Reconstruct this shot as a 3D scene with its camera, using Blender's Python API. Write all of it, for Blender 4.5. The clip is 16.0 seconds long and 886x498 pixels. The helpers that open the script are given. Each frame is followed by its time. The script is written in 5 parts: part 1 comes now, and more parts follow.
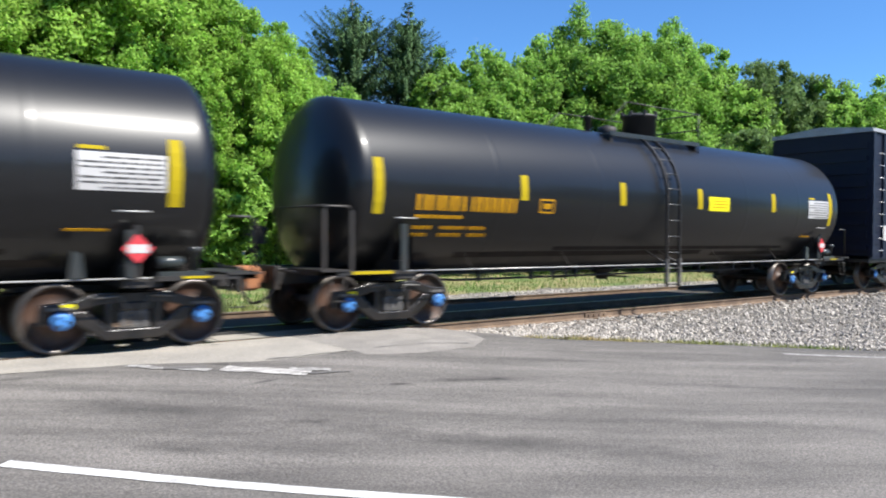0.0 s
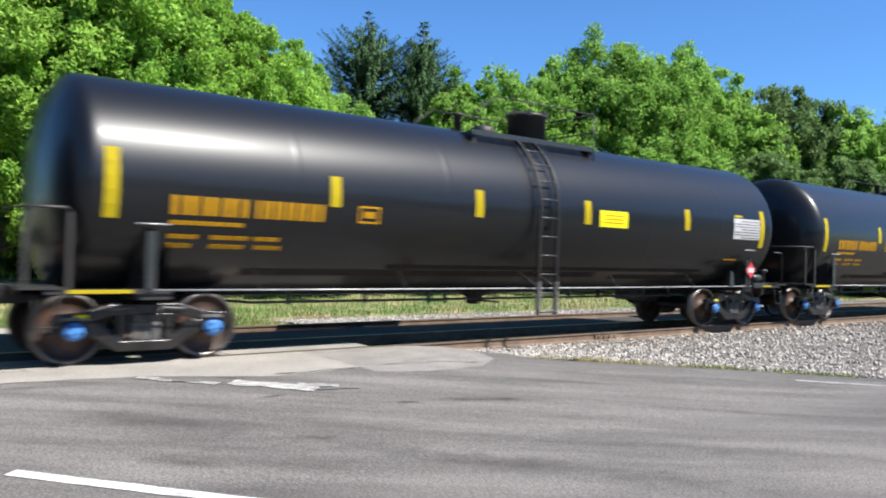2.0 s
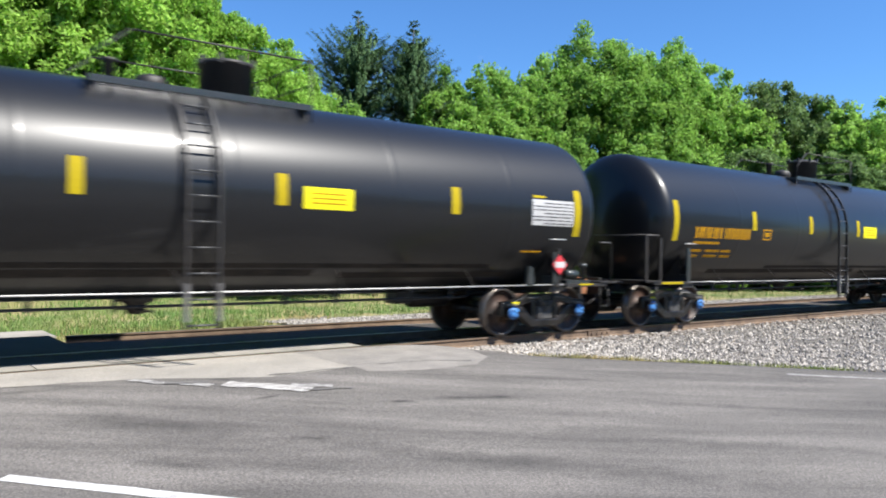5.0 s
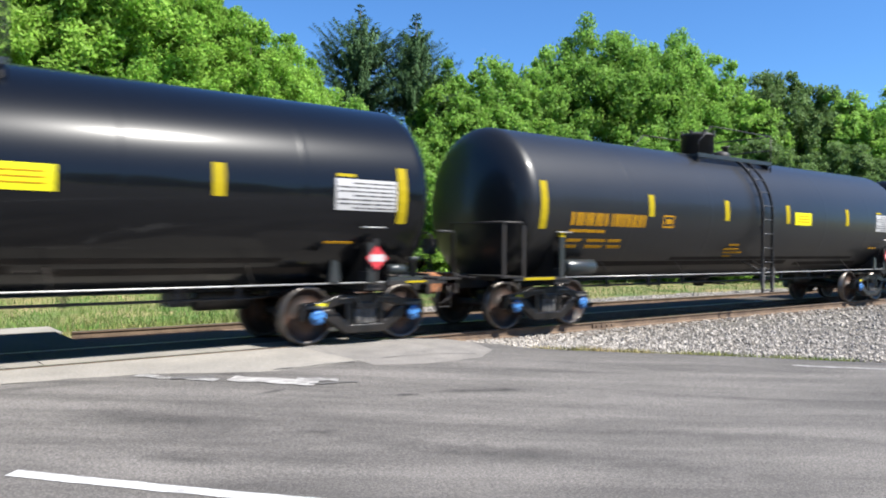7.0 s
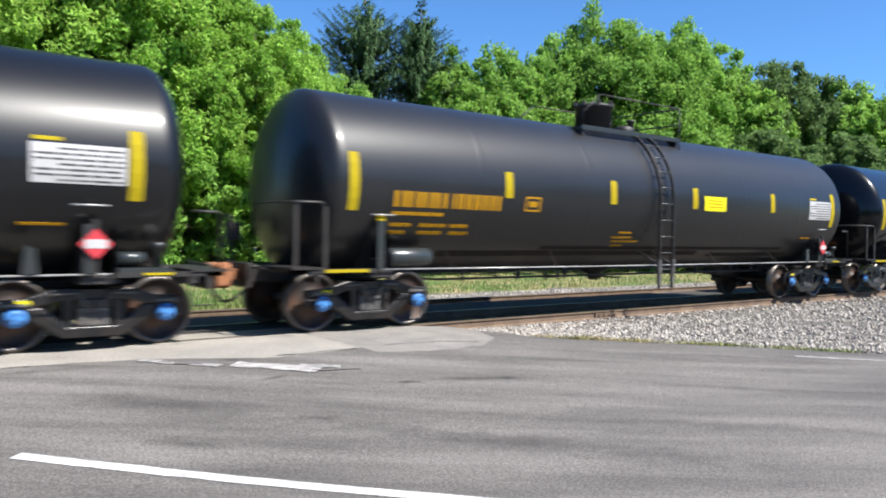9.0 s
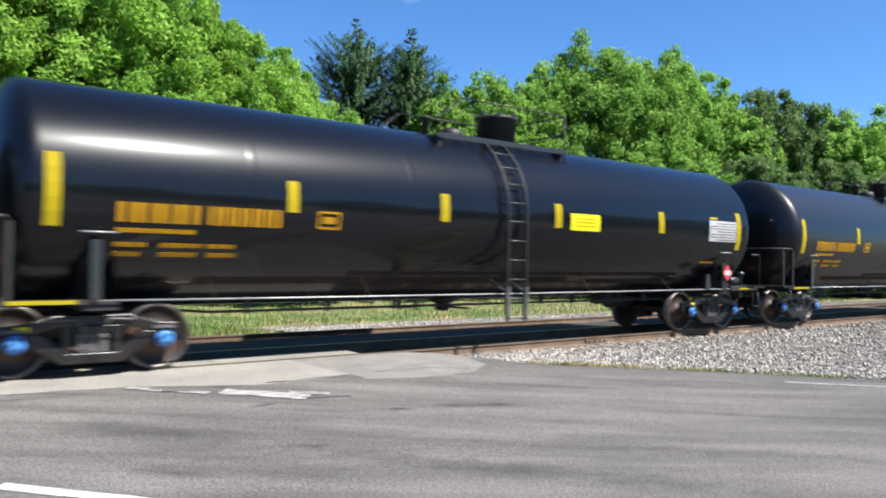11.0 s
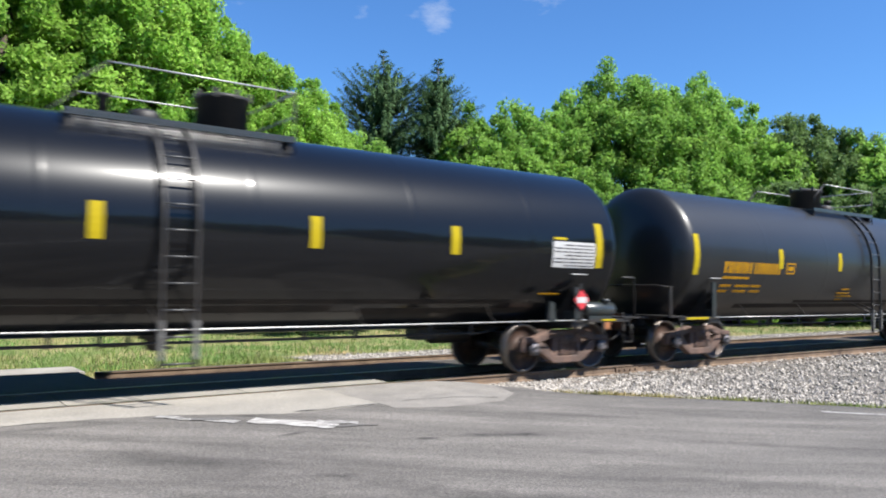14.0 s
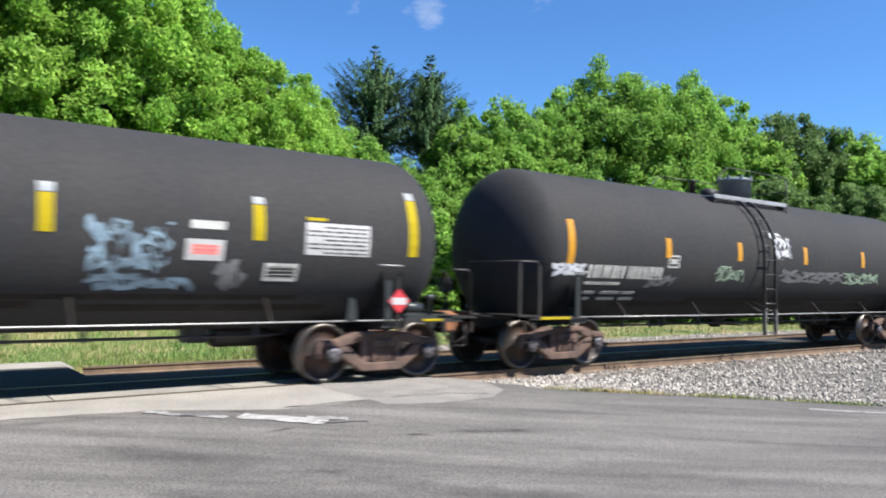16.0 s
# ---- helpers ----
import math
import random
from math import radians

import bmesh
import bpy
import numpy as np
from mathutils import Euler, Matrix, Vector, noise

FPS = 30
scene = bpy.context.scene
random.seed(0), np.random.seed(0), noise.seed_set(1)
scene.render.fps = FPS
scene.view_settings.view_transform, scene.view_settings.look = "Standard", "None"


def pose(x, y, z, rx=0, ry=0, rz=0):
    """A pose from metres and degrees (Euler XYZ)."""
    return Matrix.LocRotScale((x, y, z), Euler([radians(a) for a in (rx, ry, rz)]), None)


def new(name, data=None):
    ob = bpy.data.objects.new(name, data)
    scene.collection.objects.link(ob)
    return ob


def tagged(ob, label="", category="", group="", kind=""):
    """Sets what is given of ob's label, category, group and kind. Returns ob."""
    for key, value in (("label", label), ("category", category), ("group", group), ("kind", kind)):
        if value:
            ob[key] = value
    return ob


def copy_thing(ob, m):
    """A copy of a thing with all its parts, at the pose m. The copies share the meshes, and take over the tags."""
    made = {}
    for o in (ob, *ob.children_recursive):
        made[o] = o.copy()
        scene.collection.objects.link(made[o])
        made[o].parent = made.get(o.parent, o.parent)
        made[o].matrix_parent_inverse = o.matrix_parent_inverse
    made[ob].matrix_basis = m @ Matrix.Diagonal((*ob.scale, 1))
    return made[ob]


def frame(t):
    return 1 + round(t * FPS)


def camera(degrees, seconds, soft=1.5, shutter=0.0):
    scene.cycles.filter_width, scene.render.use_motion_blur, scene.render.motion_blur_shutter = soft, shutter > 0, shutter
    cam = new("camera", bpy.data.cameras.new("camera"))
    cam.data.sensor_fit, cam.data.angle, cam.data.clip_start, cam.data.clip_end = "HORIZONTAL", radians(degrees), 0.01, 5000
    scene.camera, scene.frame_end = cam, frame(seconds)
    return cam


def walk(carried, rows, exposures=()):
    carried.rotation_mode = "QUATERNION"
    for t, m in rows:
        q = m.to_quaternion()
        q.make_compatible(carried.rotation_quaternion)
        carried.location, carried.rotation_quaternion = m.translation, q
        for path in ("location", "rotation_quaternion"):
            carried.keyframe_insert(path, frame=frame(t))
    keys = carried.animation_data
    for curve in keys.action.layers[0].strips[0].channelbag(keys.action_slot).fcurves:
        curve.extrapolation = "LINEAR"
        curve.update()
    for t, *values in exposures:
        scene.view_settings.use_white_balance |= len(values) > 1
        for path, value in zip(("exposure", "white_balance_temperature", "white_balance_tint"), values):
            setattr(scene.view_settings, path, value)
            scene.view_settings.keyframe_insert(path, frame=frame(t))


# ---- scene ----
EYE = 1.542          # eye height over the rail heads
TRACK_Y = 11.540     # centre line of the track, which runs along x
cam = camera(59.7, 16.0, soft=1.9, shutter=0.22)
walk(cam, [
    (0.0, pose(0, 0, EYE, 89.06, -0.37, -38.36)),
    (0.5, pose(0, 0, EYE, 89.65, -0.78, -38.09)),
    (1.0, pose(0, 0, EYE, 90.05, -1.08, -37.82)),
    (1.5, pose(0, 0, EYE, 90.27, -1.23, -37.59)),
    (2.0, pose(0, 0, EYE, 90.40, -1.53, -37.55)),
    (2.5, pose(0, 0, EYE, 90.37, -1.61, -37.69)),
    (3.0, pose(0, 0, EYE, 90.40, -1.32, -37.86)),
    (3.5, pose(0, 0, EYE, 90.39, -1.12, -38.10)),
    (4.0, pose(0, 0, EYE, 90.36, -0.93, -38.21)),
    (6.5, pose(0, 0, EYE, 90.13, -0.61, -37.82)),
    (7.0, pose(0, 0, EYE, 89.83, -0.44, -37.81)),
    (7.5, pose(0, 0, EYE, 89.39, -0.73, -37.64)),
    (8.0, pose(0, 0, EYE, 89.07, -0.75, -37.65)),
    (8.5, pose(0, 0, EYE, 88.84, -0.87, -37.48)),
    (11.0, pose(0, 0, EYE, 90.87, -0.88, -38.28)),
    (11.5, pose(0, 0, EYE, 91.75, -0.60, -37.47)),
    (12.0, pose(0, 0, EYE, 92.36, -0.16, -37.17)),
    (12.5, pose(0, 0, EYE, 93.12, -0.39, -36.80)),
    (13.0, pose(0, 0, EYE, 93.69, -0.47, -36.52)),
    (13.5, pose(0, 0, EYE, 93.82, -0.77, -36.30)),
    (14.0, pose(0, 0, EYE, 92.93, -0.65, -36.24)),
    (14.5, pose(0, 0, EYE, 92.93, -1.17, -36.19)),
    (15.0, pose(0, 0, EYE, 92.76, -0.98, -36.26)),
    (15.5, pose(0, 0, EYE, 92.72, -0.85, -36.47)),
    (16.0, pose(0, 0, EYE, 92.67, -0.94, -36.93)),
], exposures=((0.0, 1.17), (16.0, 1.17)))

# world and sun
world = bpy.data.worlds.new("sky")
scene.world = world
world.use_nodes = True
wn = world.node_tree
sky = wn.nodes.new("ShaderNodeTexSky")
sky.sky_type = 'NISHITA'
sky.sun_disc = False
SUN_DIR = Vector((0.37, -0.727, 1.0)).normalized()
sky.sun_elevation = math.asin(SUN_DIR.z)
sky.sun_rotation = math.atan2(SUN_DIR.x, SUN_DIR.y)
sky.air_density, sky.dust_density, sky.ozone_density = 1.0, 0.2, 2.5
wn.nodes["Background"].inputs["Strength"].default_value = 0.058
clear = wn.nodes.new("ShaderNodeVectorMath")      # a deep clear blue
clear.operation = 'MULTIPLY'
clear.inputs[1].default_value = (0.6, 1.0, 1.45)
wn.links.new(sky.outputs[0], clear.inputs[0])
direction = wn.nodes.new("ShaderNodeTexCoord")
stretch = wn.nodes.new("ShaderNodeMapping")
stretch.inputs["Scale"].default_value = (1, 1, 2.6)
wn.links.new(direction.outputs["Generated"], stretch.inputs["Vector"])
wisp = wn.nodes.new("ShaderNodeTexNoise")
wisp.inputs["Scale"].default_value, wisp.inputs["Detail"].default_value, wisp.inputs["Roughness"].default_value = 13, 9, 0.68
wn.links.new(stretch.outputs[0], wisp.inputs["Vector"])
amount = wn.nodes.new("ShaderNodeMath")
amount.operation = 'ADD'
amount.inputs[1].default_value = -0.66
wn.links.new(wisp.outputs["Fac"], amount.inputs[0])
total = amount.outputs[0]
for az, el, size in ((34.9, 20.0, 0.045), (36.0, 19.4, 0.03), (42.6, 21.2, 0.05), (29.8, 19.8, 0.025)):
    d = Vector((math.sin(radians(az)) * math.cos(radians(el)), math.cos(radians(az)) * math.cos(radians(el)), math.sin(radians(el))))
    near = wn.nodes.new("ShaderNodeVectorMath")
    near.operation = 'DISTANCE'
    near.inputs[1].default_value = d
    wn.links.new(direction.outputs["Generated"], near.inputs[0])
    fade = wn.nodes.new("ShaderNodeMapRange")
    fade.inputs["From Min"].default_value, fade.inputs["From Max"].default_value = 0, size
    fade.inputs["To Min"].default_value, fade.inputs["To Max"].default_value = 0.24, 0
    wn.links.new(near.outputs["Value"], fade.inputs["Value"])
    add = wn.nodes.new("ShaderNodeMath")
    add.operation = 'ADD'
    wn.links.new(total, add.inputs[0])
    wn.links.new(fade.outputs[0], add.inputs[1])
    total = add.outputs[0]
cover = wn.nodes.new("ShaderNodeMapRange")
cover.inputs["From Min"].default_value, cover.inputs["From Max"].default_value, cover.inputs["To Max"].default_value = 0.0, 0.36, 0.5
wn.links.new(total, cover.inputs["Value"])
cloud = wn.nodes.new("ShaderNodeMix")
cloud.data_type = 'RGBA'
cloud.inputs[7].default_value = (7, 7.4, 8, 1)
wn.links.new(cover.outputs[0], cloud.inputs[0])
wn.links.new(clear.outputs[0], cloud.inputs[6])
wn.links.new(cloud.outputs[2], wn.nodes["Background"].inputs["Color"])
sun = new("sun", bpy.data.lights.new("sun", 'SUN'))
sun.data.energy, sun.data.angle, sun.data.color = 5.0, radians(0.55), (1.0, 0.965, 0.905)
sun.matrix_world = SUN_DIR.to_track_quat('Z', 'Y').to_matrix().to_4x4()


# ---- materials ----
def material(name, base, rough=0.6, metal=0.0, second=None, scale=3.0, amount=0.5, fine=60.0, fine_amount=0.25,
             bump=0.0, bump_scale=80.0, island=0.0, spec=0.5, obj_random=0.0):
    """Principled surface: two colours mixed by a broad noise, a fine grain on top, relief, and a spread per island or object."""
    m = bpy.data.materials.new(name)
    m.use_nodes = True
    nt = m.node_tree
    N, L = nt.nodes, nt.links
    p = N["Principled BSDF"]
    p.inputs["Roughness"].default_value, p.inputs["Metallic"].default_value = rough, metal
    p.inputs["Specular IOR Level"].default_value = spec
    tc = N.new("ShaderNodeTexCoord")
    n1 = N.new("ShaderNodeTexNoise")
    n1.inputs["Scale"].default_value, n1.inputs["Detail"].default_value = scale, 6
    L.new(tc.outputs["Object"], n1.inputs["Vector"])
    ramp = N.new("ShaderNodeMapRange")
    ramp.inputs["From Min"].default_value, ramp.inputs["From Max"].default_value = 0.35, 0.68
    ramp.inputs["To Max"].default_value = amount
    L.new(n1.outputs["Fac"], ramp.inputs["Value"])
    mix = N.new("ShaderNodeMix")
    mix.data_type = 'RGBA'
    mix.inputs[6].default_value = (*base, 1)
    mix.inputs[7].default_value = (*(second or [c * 0.6 for c in base]), 1)
    L.new(ramp.outputs[0], mix.inputs[0])
    n2 = N.new("ShaderNodeTexNoise")
    n2.inputs["Scale"].default_value, n2.inputs["Detail"].default_value = fine, 3
    L.new(tc.outputs["Object"], n2.inputs["Vector"])
    r2 = N.new("ShaderNodeMapRange")
    r2.inputs["From Min"].default_value, r2.inputs["From Max"].default_value = 0.3, 0.7
    r2.inputs["To Min"].default_value, r2.inputs["To Max"].default_value = 1 - fine_amount, 1 + fine_amount
    L.new(n2.outputs["Fac"], r2.inputs["Value"])
    value = r2.outputs[0]
    for kind, spread in (("island", island), ("object", obj_random)):
        if spread:
            src = N.new("ShaderNodeNewGeometry" if kind == "island" else "ShaderNodeObjectInfo")
            r3 = N.new("ShaderNodeMapRange")
            r3.inputs["To Min"].default_value, r3.inputs["To Max"].default_value = 1 - spread, 1 + spread
            L.new(src.outputs["Random Per Island" if kind == "island" else "Random"], r3.inputs["Value"])
            mul = N.new("ShaderNodeMath")
            mul.operation = 'MULTIPLY'
            L.new(value, mul.inputs[0])
            L.new(r3.outputs[0], mul.inputs[1])
            value = mul.outputs[0]
    tint = N.new("ShaderNodeVectorMath")
    tint.operation = 'SCALE'
    L.new(mix.outputs[2], tint.inputs[0])
    L.new(value, tint.inputs["Scale"])
    L.new(tint.outputs[0], p.inputs["Base Color"])
    if bump:
        nb = N.new("ShaderNodeTexNoise")
        nb.inputs["Scale"].default_value, nb.inputs["Detail"].default_value = bump_scale, 4
        L.new(tc.outputs["Object"], nb.inputs["Vector"])
        b = N.new("ShaderNodeBump")
        b.inputs["Strength"].default_value, b.inputs["Distance"].default_value = bump, 0.02
        L.new(nb.outputs["Fac"], b.inputs["Height"])
        L.new(b.outputs[0], p.inputs["Normal"])
    return m


def leaf_material(name, base, second, translucent=0.35):
    m = material(name, base, 0.6, 0, second, 0.6, 0.9, 9.0, 0.15, island=0.4, spec=0.2, obj_random=0.1)
    nt = m.node_tree
    p = nt.nodes["Principled BSDF"]
    tr = nt.nodes.new("ShaderNodeBsdfTranslucent")
    mixs = nt.nodes.new("ShaderNodeMixShader")
    mixs.inputs[0].default_value = translucent
    nt.links.new(p.inputs["Base Color"].links[0].from_socket, tr.inputs["Color"])
    nt.links.new(p.outputs[0], mixs.inputs[1])
    nt.links.new(tr.outputs[0], mixs.inputs[2])
    nt.links.new(mixs.outputs[0], nt.nodes["Material Output"].inputs["Surface"])
    return m


PAINT = material("black_tank_paint", (0.0042, 0.0046, 0.0054), 0.4, 0, (0.0058, 0.006, 0.0066), 0.8, 0.6, 25, 0.2, 0.015, 5, obj_random=0.2, spec=0.32)
PAINT_GREY = material("sun_greyed_black_tank_paint", (0.008, 0.0084, 0.0092), 0.42, 0, (0.011, 0.011, 0.0114), 0.8, 0.6, 25, 0.2, 0.02, 5, spec=0.4)
PAINT_MATTE = material("weathered_black_paint", (0.033, 0.033, 0.0342), 0.72, 0, (0.04, 0.0388, 0.0385), 0.7, 0.8, 18, 0.15, 0.03, 12, spec=0.1)
STEEL_BLACK = material("black_frame_steel", (0.012, 0.0115, 0.011), 0.55, 0, (0.03, 0.022, 0.017), 4, 0.6, 40, 0.3, 0.1, 40)
TRUCK_STEEL = material("grimy_truck_steel", (0.0065, 0.0063, 0.0062), 0.28, 0, (0.022, 0.018, 0.0155), 5, 0.8, 50, 0.35, 0.25, 60)
SPRING_STEEL = material("dusty_spring_steel", (0.13, 0.126, 0.12), 0.5, 0, (0.05, 0.045, 0.042), 8, 0.8)
RUST_STEEL = material("rusty_truck_steel", (0.125, 0.076, 0.057), 0.8, 0, (0.05, 0.034, 0.028), 5, 0.8, 50, 0.35, 0.2, 60)
WHEEL_STEEL = material("rusted_wheel_steel", (0.075, 0.036, 0.021), 0.6, 0.1, (0.016, 0.012, 0.0105), 3.5, 1.0, 60, 0.3, 0.15, 60)
TREAD = material("polished_wheel_rim", (0.13, 0.12, 0.11), 0.38, 0.8, (0.1, 0.08, 0.07), 8, 0.7, 60, 0.2)
BLUE_CAP = material("blue_bearing_cap", (0.05, 0.2, 0.5), 0.5, 0, (0.03, 0.1, 0.25), 12, 0.5, 60, 0.2)
GALV = material("galvanised_pipe", (0.42, 0.42, 0.41), 0.42, 0.4, (0.2, 0.19, 0.185), 3, 0.7, 50, 0.15)
YELLOW = material("yellow_reflective_film", (0.35, 0.27, 0.006), 0.7, 0, (0.27, 0.2, 0.008), 6, 0.5, 70, 0.1, spec=0.12)
ORANGE = material("amber_reflective_film", (0.46, 0.22, 0.015), 0.4, 0, (0.36, 0.17, 0.015), 6, 0.5, 70, 0.1)
LETTER = material("orange_yellow_lettering", (0.37, 0.19, 0.004), 0.7, 0, (0.26, 0.13, 0.008), 8, 0.5, 60, 0.15, spec=0.12)
WHITE = material("white_paint", (0.42, 0.415, 0.41), 0.5, 0, (0.33, 0.325, 0.32), 8, 0.5, 60, 0.1)
GREY_BAR = material("dark_print", (0.06, 0.06, 0.06), 0.6)
RED = material("red_placard", (0.48, 0.035, 0.045), 0.45, 0, (0.38, 0.035, 0.04), 9, 0.4)
COUPLER = material("rusty_coupler", (0.28, 0.11, 0.042), 0.85, 0, (0.13, 0.06, 0.033), 9, 0.7, 60, 0.35, 0.3, 60)
BOX_BLUE = material("dark_blue_boxcar_paint", (0.007, 0.01, 0.024), 0.5, 0, (0.012, 0.014, 0.022), 1, 0.6, 30, 0.2, 0.03, 10, spec=0.25)
ROOF_GREY = material("galvanised_roof", (0.35, 0.36, 0.38), 0.5, 0.3, (0.22, 0.2, 0.18), 2, 0.6)
RAIL_RUST = material("rusty_rail_side", (0.165, 0.112, 0.074), 0.85, 0, (0.09, 0.06, 0.04), 3, 0.9, 60, 0.3, 0.15, 60)
RAIL_HEAD = material("polished_rail_head", (0.4, 0.36, 0.33), 0.3, 0.9, (0.25, 0.2, 0.17), 2, 0.6)
TIE_WOOD = material("weathered_tie_wood", (0.1, 0.08, 0.065), 0.9, 0, (0.17, 0.15, 0.13), 5, 0.8, 40, 0.35, 0.4, 30, obj_random=0.3)
STONE = material("ballast_stone", (0.35, 0.32, 0.283), 0.9, 0, (0.215, 0.193, 0.168), 6, 0.6, 50, 0.2, island=0.5)
BALLAST = material("ballast_bed", (0.07, 0.064, 0.057), 0.95, 0, (0.15, 0.138, 0.12), 30, 0.9, 120, 0.4, 0.8, 40)
ASPHALT = material("worn_asphalt", (0.167, 0.153, 0.139), 0.9, 0, (0.12, 0.11, 0.101), 0.45, 0.7, 70, 0.4, 0.5, 110)
CONCRETE = material("crossing_concrete", (0.285, 0.262, 0.228), 0.9, 0, (0.2, 0.186, 0.164), 1.1, 0.9, 50, 0.22, 0.3, 90)
PALE_ASPHALT = material("pale_worn_asphalt", (0.225, 0.208, 0.187), 0.9, 0, (0.16, 0.148, 0.134), 1.8, 0.9, 70, 0.35, 0.4, 110)
SCUFFED = material("scuffed_road_paint", (0.4, 0.385, 0.365), 0.75, 0, (0.19, 0.18, 0.168), 8, 1.0, 50, 0.3, 0.1, 100)
ROAD_PAINT = material("worn_road_paint", (0.55, 0.55, 0.53), 0.7, 0, (0.3, 0.29, 0.28), 7, 0.9, 60, 0.2, 0.1, 100)
TAR = material("tar_patch", (0.095, 0.09, 0.087), 0.85, 0, (0.14, 0.133, 0.127), 9, 0.9, 80, 0.3)
GROUND = material("grass_ground", (0.085, 0.13, 0.03), 0.95, 0, (0.3, 0.225, 0.115), 0.55, 1.0, 6, 0.35, 0.6, 30)
GRASS = material("grass_blades", (0.12, 0.185, 0.035), 0.7, 0, (0.36, 0.265, 0.125), 0.6, 1.0, 5, 0.2, island=0.45)
LUSH = material("long_green_grass", (0.062, 0.16, 0.021), 0.7, 0, (0.17, 0.175, 0.05), 0.5, 0.9, 5, 0.2, island=0.5)
LABEL_YELLOW = material("bright_yellow_label", (0.62, 0.56, 0.012), 0.6, 0, (0.52, 0.46, 0.012), 6, 0.5, 70, 0.08, spec=0.15)
# paving with the train's shadow put into its base colour
SHADED_PAVING = material("paving_with_painted_shade", (0.028, 0.026, 0.024), 0.95, 0, (0.045, 0.041, 0.037), 1.2, 0.7, 60, 0.3, 0.3, 90)
BARK = material("tree_bark", (0.11, 0.085, 0.065), 0.95, 0, (0.06, 0.048, 0.04), 4, 0.8, 30, 0.35, 0.6, 20)
LEAF_LIGHT = leaf_material("bright_green_leaves", (0.315, 0.5, 0.09), (0.19, 0.37, 0.056), 0.55)
LEAF_MID = leaf_material("green_leaves", (0.25, 0.415, 0.082), (0.155, 0.31, 0.055), 0.53)
LEAF_DARK = leaf_material("dull_green_leaves", (0.15, 0.235, 0.075), (0.11, 0.19, 0.06), 0.45)
NEEDLE = leaf_material("spruce_needles", (0.085, 0.15, 0.06), (0.05, 0.1, 0.042), 0.25)
PAINT_GLOSS = material("glossy_black_tank_paint", (0.0026, 0.0032, 0.0044), 0.33, 0, (0.0038, 0.0043, 0.0054), 0.8, 0.5, 25, 0.2, 0.01, 4, spec=0.12)
RUNG = material("worn_ladder_rung", (0.06, 0.06, 0.06), 0.4, 0.3, (0.04, 0.04, 0.04), 5, 0.5)
STEEL_GREY = material("dark_grey_steel", (0.03, 0.03, 0.031), 0.3, 0, (0.016, 0.03, 0.03), 4, 0.6, 40, 0.25)
DULL_CAP = material("dull_grey_bearing_cap", (0.12, 0.13, 0.15), 0.5, 0.3, (0.1, 0.06, 0.045), 10, 0.7)
DOME_GREY = material("pale_grey_steel", (0.16, 0.18, 0.2), 0.5, 0.2, (0.1, 0.1, 0.1), 3, 0.6)
WHITE_WORN = material("worn_white_lettering", (0.5, 0.5, 0.47), 0.6, 0, (0.24, 0.24, 0.22), 6, 0.8)
WORN_PAINT = material("nearly_gone_road_paint", (0.32, 0.31, 0.295), 0.8, 0, (0.15, 0.142, 0.136), 9, 1.0, 40, 0.3, 0.1, 100)
GRIME = material("brown_road_grime", (0.021, 0.0165, 0.0135), 0.7, 0, (0.009, 0.008, 0.0074), 2.5, 1.0, 30, 0.3, spec=0.2)
# ballast colour lowered to deepen the shade under the train
SHADED_BALLAST = material("ballast_with_painted_shade", (0.03, 0.026, 0.022), 0.95, 0, (0.055, 0.047, 0.039), 9, 0.8, 60, 0.4, 0.6, 40)
DEAD_WOOD = material("bare_dead_wood", (0.3, 0.26, 0.2), 0.9, 0, (0.18, 0.15, 0.12), 5, 0.7, 40, 0.3)
FADED_RED = material("faded_red_print", (0.75, 0.16, 0.14), 0.6)
SPRAY_WHITE = material("white_spray_paint", (0.6, 0.62, 0.64), 0.6, 0, (0.35, 0.36, 0.38), 5, 0.8)
SPRAY_BLUE = material("pale_blue_spray_paint", (0.22, 0.32, 0.39), 0.6, 0, (0.07, 0.095, 0.12), 4, 1.0)
SPRAY_GREEN = material("pale_green_spray_paint", (0.3, 0.4, 0.28), 0.6, 0, (0.15, 0.2, 0.14), 4, 0.9)
SPRAY_GREY = material("grey_spray_paint", (0.15, 0.15, 0.155), 0.6, 0, (0.07, 0.07, 0.075), 4, 0.9)


